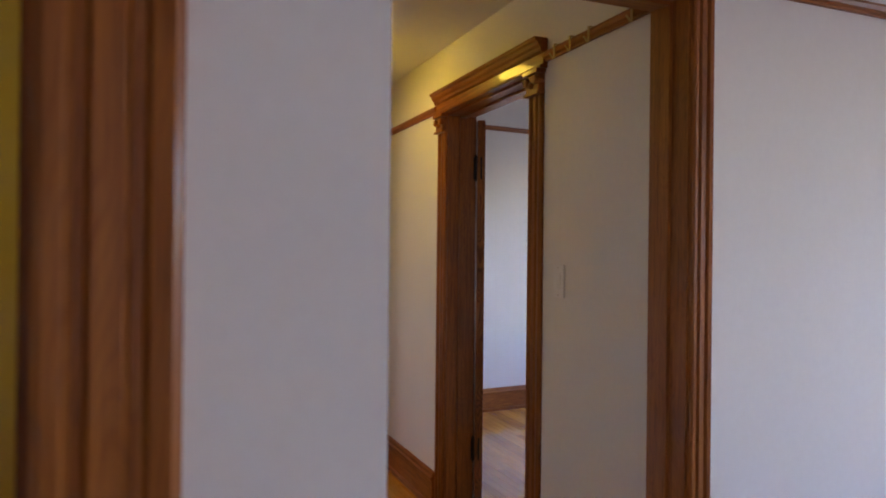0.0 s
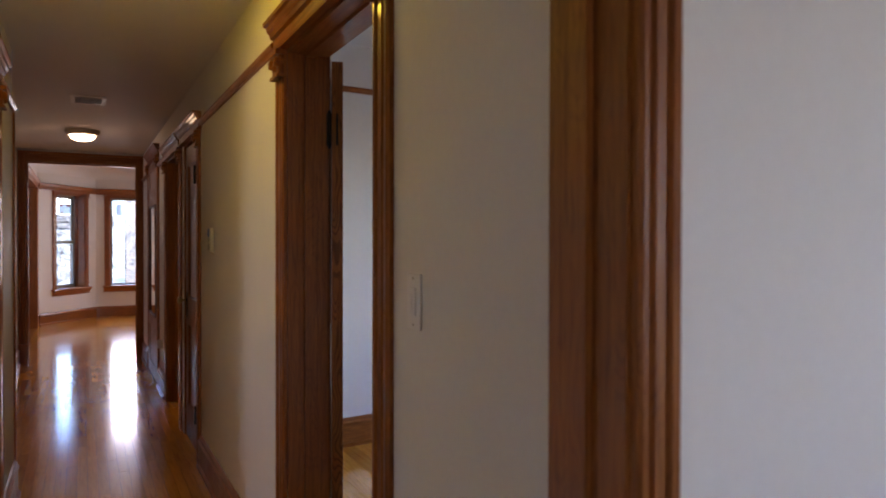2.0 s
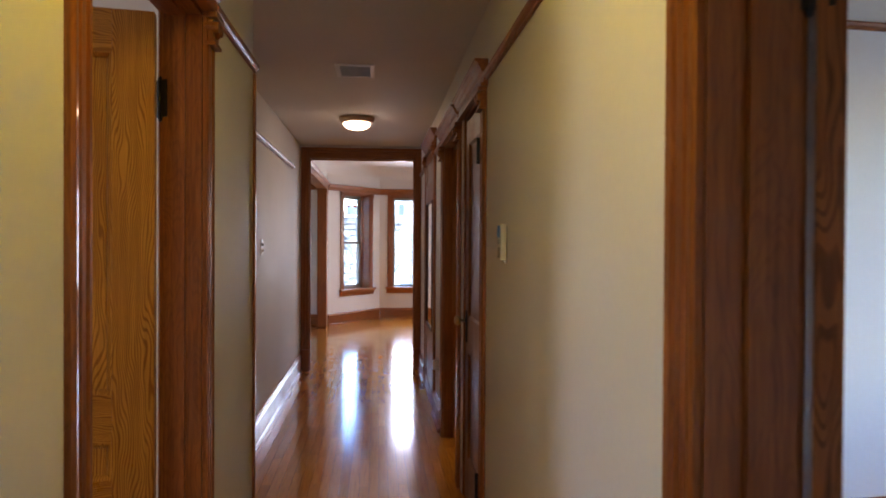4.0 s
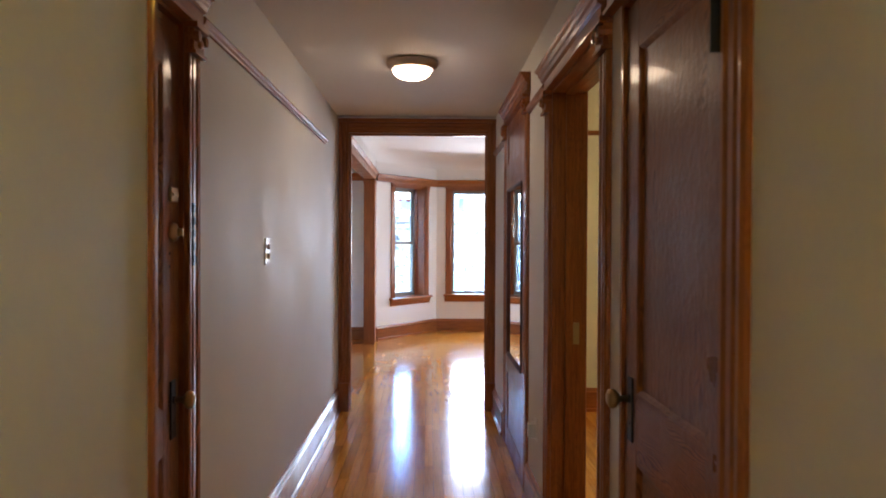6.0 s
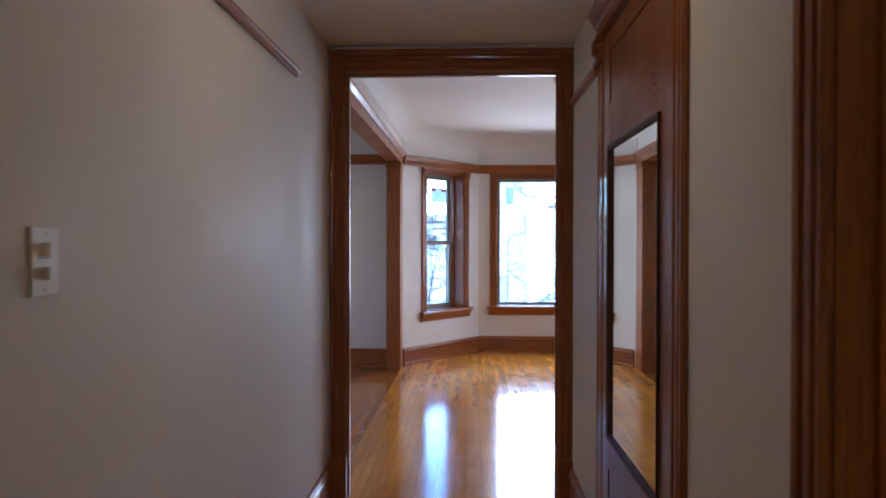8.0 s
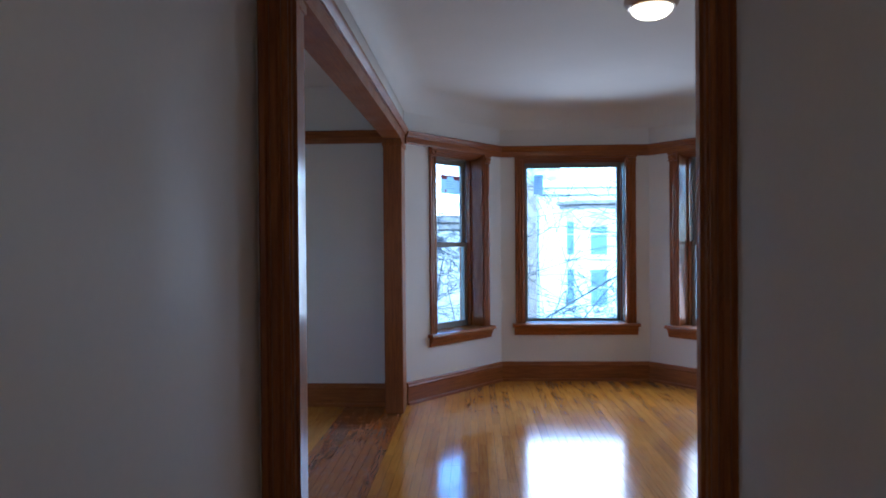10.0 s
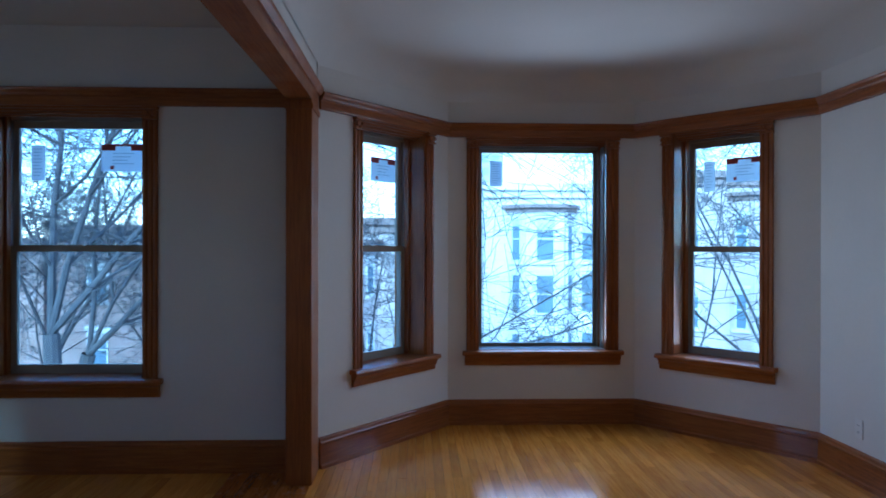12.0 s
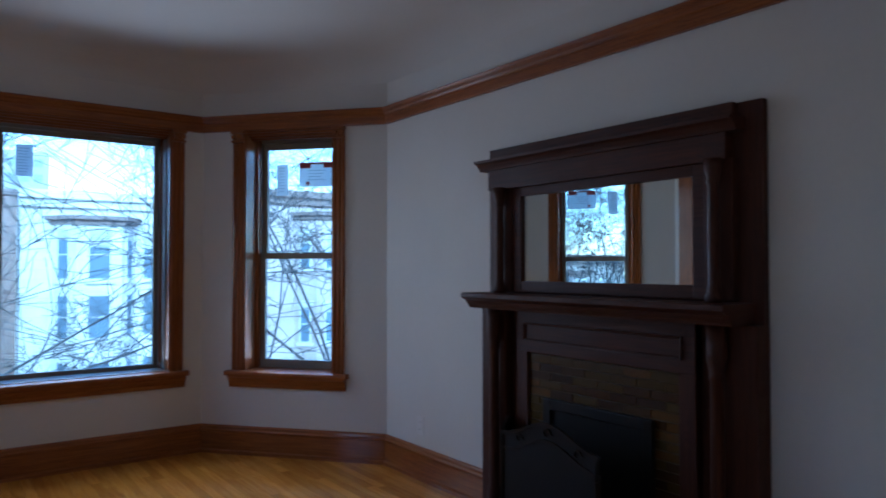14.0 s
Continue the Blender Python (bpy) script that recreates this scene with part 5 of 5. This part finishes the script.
tree(-6.6, 22.9, 5, "large bare forked tree close to the house", 5.3, 0.17, ((-0.1, 0, 1, 6.5), (0.1, 0.1, 1, 7.0), (0.6, -0.1, 0.65, 6.0)))
tree(-8.0, 25.0, 17, "bare leaning street tree in winter", 4.6, 0.16, ((0.45, 0, 1, 6.5), (0.2, 0.2, 1, 6.0), (0.8, -0.2, 0.6, 5.0)), (0.25, 0))
tree(-10.5, 31.0, 8, "bare spreading street tree in winter", 3.6, 0.15, ((-0.4, 0, 1, 5.0), (0.4, 0.1, 1, 5.5), (0.1, -0.4, 0.8, 4.5)), levels=6)
tree(-5.2, 31.5, 3, "bare spreading street tree in winter", 3.2, 0.14, ((-0.5, 0, 1, 4.6), (0.4, 0.2, 1, 5.0), (0.8, 0, 0.5, 4.0)), levels=6)
tree(-1.0, 31.0, 11, "low bare street tree in winter", 3.0, 0.12, ((-0.5, 0, 0.9, 3.8), (0.3, 0.2, 1, 3.8), (0.7, 0, 0.6, 3.4), (0, -0.5, 0.9, 3.2)), levels=5)
tree(1.2, 24.0, 27, "bare street tree with long side limbs", 4.6, 0.07, ((1, 0, 0.12, 4.4), (0.9, -0.2, 0.42, 4.0), (-0.2, 0.2, 1, 3.8)), levels=4)
tree(4.7, 27.0, 21, "low bare tree with many fine twigs", 2.6, 0.09, ((0.4, 0, 0.8, 2.2), (-0.5, 0.1, 0.8, 2.2), (0, -0.4, 1, 2.0)), levels=5)
tree(8.1, 23.0, 31, "bare street tree with tall leaning limbs", 4.3, 0.08, ((-0.5, 0, 1, 6.5), (-0.3, 0.1, 1, 6.5), (-0.75, -0.1, 0.8, 5.0), (0.25, 0, 1, 5.5)), levels=5)
tree(7.6, 27.0, 34, "bare upright street tree in winter", 3.6, 0.085, ((0, 0, 1, 6.0), (0.25, 0, 1, 5.5), (-0.3, 0.1, 1, 5.0)), levels=5)
tree(-13.6, 26.0, 51, "bare spreading tree beyond the side window", 3.6, 0.14, ((-0.4, 0.3, 1, 4.5), (0.3, -0.4, 1, 4.5), (0.1, 0.6, 0.8, 4.0)), levels=6)
tree(-18.5, 31.0, 52, "bare spreading tree beyond the side window", 3.4, 0.14, ((-0.4, 0.3, 1, 4.6), (0.3, -0.4, 1, 4.6), (0.1, 0.6, 0.8, 4.2)), levels=6)
for x, y, seed in ((-8.6, 35.0, 61), (-12.4, 34.0, 62), (-16.8, 36.5, 63)):
    tree(x, y, seed, "bare bushy tree on the far side of the street", 2.2, 0.12, ((-0.5, 0.2, 0.9, 4.4), (0.5, -0.2, 0.9, 4.4), (0.1, 0.3, 1, 4.6)), levels=6)
tree(14.5, 33.0, 42, "bare upright street tree in winter", 4.0, 0.15, ((-0.2, 0, 1, 5.5), (0.25, 0, 1, 5.5), (0.6, 0, 0.7, 4.5)), levels=5)

# blue bin box by the street
bb = thing("dumpster", pose(4.3, 39.0, GROUND_Z + 0.0), "blue metal container on the far verge", "container")
BLUE = paint("blue_enamel", (0.03, 0.13, 0.3), 0.5, 0.15)
box_part("body", (-0.6, 0.6, -0.5, 0.5, 0.1, 1.3), BLUE, bb, bevel=0.03)
box_part("lid", (-0.63, 0.63, -0.53, 0.53, 1.3, 1.4), BLUE, bb, bevel=0.03)

# ---- lamps in assumed openings of rooms whose windows stay out of view ----
window_light("bedroom_window_light", 4.75, 2.9, 1.45, 90, 1.35, 1.45, 0.24, (1.0, 0.72, 0.56))
window_light("back_room_window_light", 4.75, -1.5, 1.45, 90, 1.75, 1.45, 0.4, (0.60, 0.60, 1.0))
# Added fill lamp in an unseen opening; it brightens walls that face south.
window_light("back_room_south_fill", 1.0, -3.62, 1.55, 0, 0.28, 0.85, 0.75, (0.58, 0.60, 1.0))
window_light("side_room_window_light", -3.35, 3.65, 1.6, -90, 0.45, 0.75, 1.4, (0.9, 0.85, 0.9))
# Added fill lamp in an unseen west opening; it brightens the side parlour.
window_light("side_parlour_fill_light", -3.35, 11.3, 1.5, -90, 0.5, 1.15, 0.32, (1.0, 0.87, 0.80))

# ---- floor strips ----
STRIP, GAPW = 0.0575, 0.0007
LENGTHS = (0.5, 0.75, 1.0, 1.3, 1.7)
strip_mesh = []
for L in LENGTHS:
    bm = bmesh.new()
    box(bm, GAPW, STRIP - GAPW, 0.0008, L - 0.0008, -0.015, 0.0)
    strip_mesh.append(mesh_from("floor_strip", bm, FLOOR))
near, far, far_red = [], [], []
rs = random.Random(12)


def lay(x0, x1, y0, y_end, store):
    n = int((x1 - x0) / STRIP + 0.01)
    for i in range(n):
        x = x0 + i * STRIP
        y, y1 = y0, y_end(x) if callable(y_end) else y_end
        first = rs.uniform(0.2, 1.2)
        while y < y1 - 0.02:
            k = rs.randrange(5)
            length = min(first if y == y0 else LENGTHS[k], y1 - y)
            (store(x, y) if callable(store) else store).append((x, y, length, k))
            y += length


def bay_edge(x):
    xm = x + STRIP / 2
    if xm < B1[0]:
        return B0[1] + (xm - B0[0]) * 1.251 + 0.12
    if xm > B2[0]:
        return B3[1] + (B3[0] - xm) * 1.188 + 0.12
    return B1[1] + 0.1


lay(0.0, 25 * STRIP, 0.71, bay_edge, lambda x, y: near if 2.3 < y < 12.0 else far)
lay(25 * STRIP, 57 * STRIP + 0.03, FRONT_Y0 + 0.05, bay_edge, far)
lay(-9 * STRIP, 0.0, FRONT_Y0 + 0.05, 13.5, far_red)
lay(-55 * STRIP, -9 * STRIP, FRONT_Y0 + 0.05, 13.5, far)
lay(26 * STRIP, 26 * STRIP + 3.1, 0.72, FRONT_Y0 - 0.05, far)
lay(-55 * STRIP, 80 * STRIP, Y_S, 0.71, far)
lay(-55 * STRIP, 0.0, 0.72, FRONT_Y0, far)
near.sort(key=lambda q: abs(q[1] - 6.5))
for k, (x, y, length, i) in enumerate(near):
    if k < 300:
        ob = new("floor_strip", strip_mesh[i])
        ob.parent = floor
        ob.location = (x, y, rs.uniform(-0.0003, 0.0))
        ob.scale = (1, length / LENGTHS[i], 1)
    else:
        far.append((x, y, length, i))
for nm, rows, mat, lab in (("floor_strips", far, FLOOR, "honey-coloured oak floor strips"), ("floor_strips", far_red, FLOOR_RED, "worn reddish oak floor strips")):
    vs, fs = [], []
    for x, y, L, i in rows:
        n, z = len(vs), rs.uniform(-0.0003, 0.0)
        for zz in (-0.015, z):
            vs += [(x + GAPW, y + 0.0008, zz), (x + STRIP - GAPW, y + 0.0008, zz), (x + STRIP - GAPW, y + L - 0.0008, zz), (x + GAPW, y + L - 0.0008, zz)]
        fs += [(n + 4, n + 5, n + 6, n + 7), (n, n + 1, n + 5, n + 4), (n + 1, n + 2, n + 6, n + 5), (n + 2, n + 3, n + 7, n + 6), (n + 3, n, n + 4, n + 7)]
    me = bpy.data.meshes.new(nm)
    me.from_pydata(vs, [], fs)
    me.materials.append(mat)
    ob = new(nm, me)
    ob.parent = floor
    tagged(ob, lab, kind="stuff")
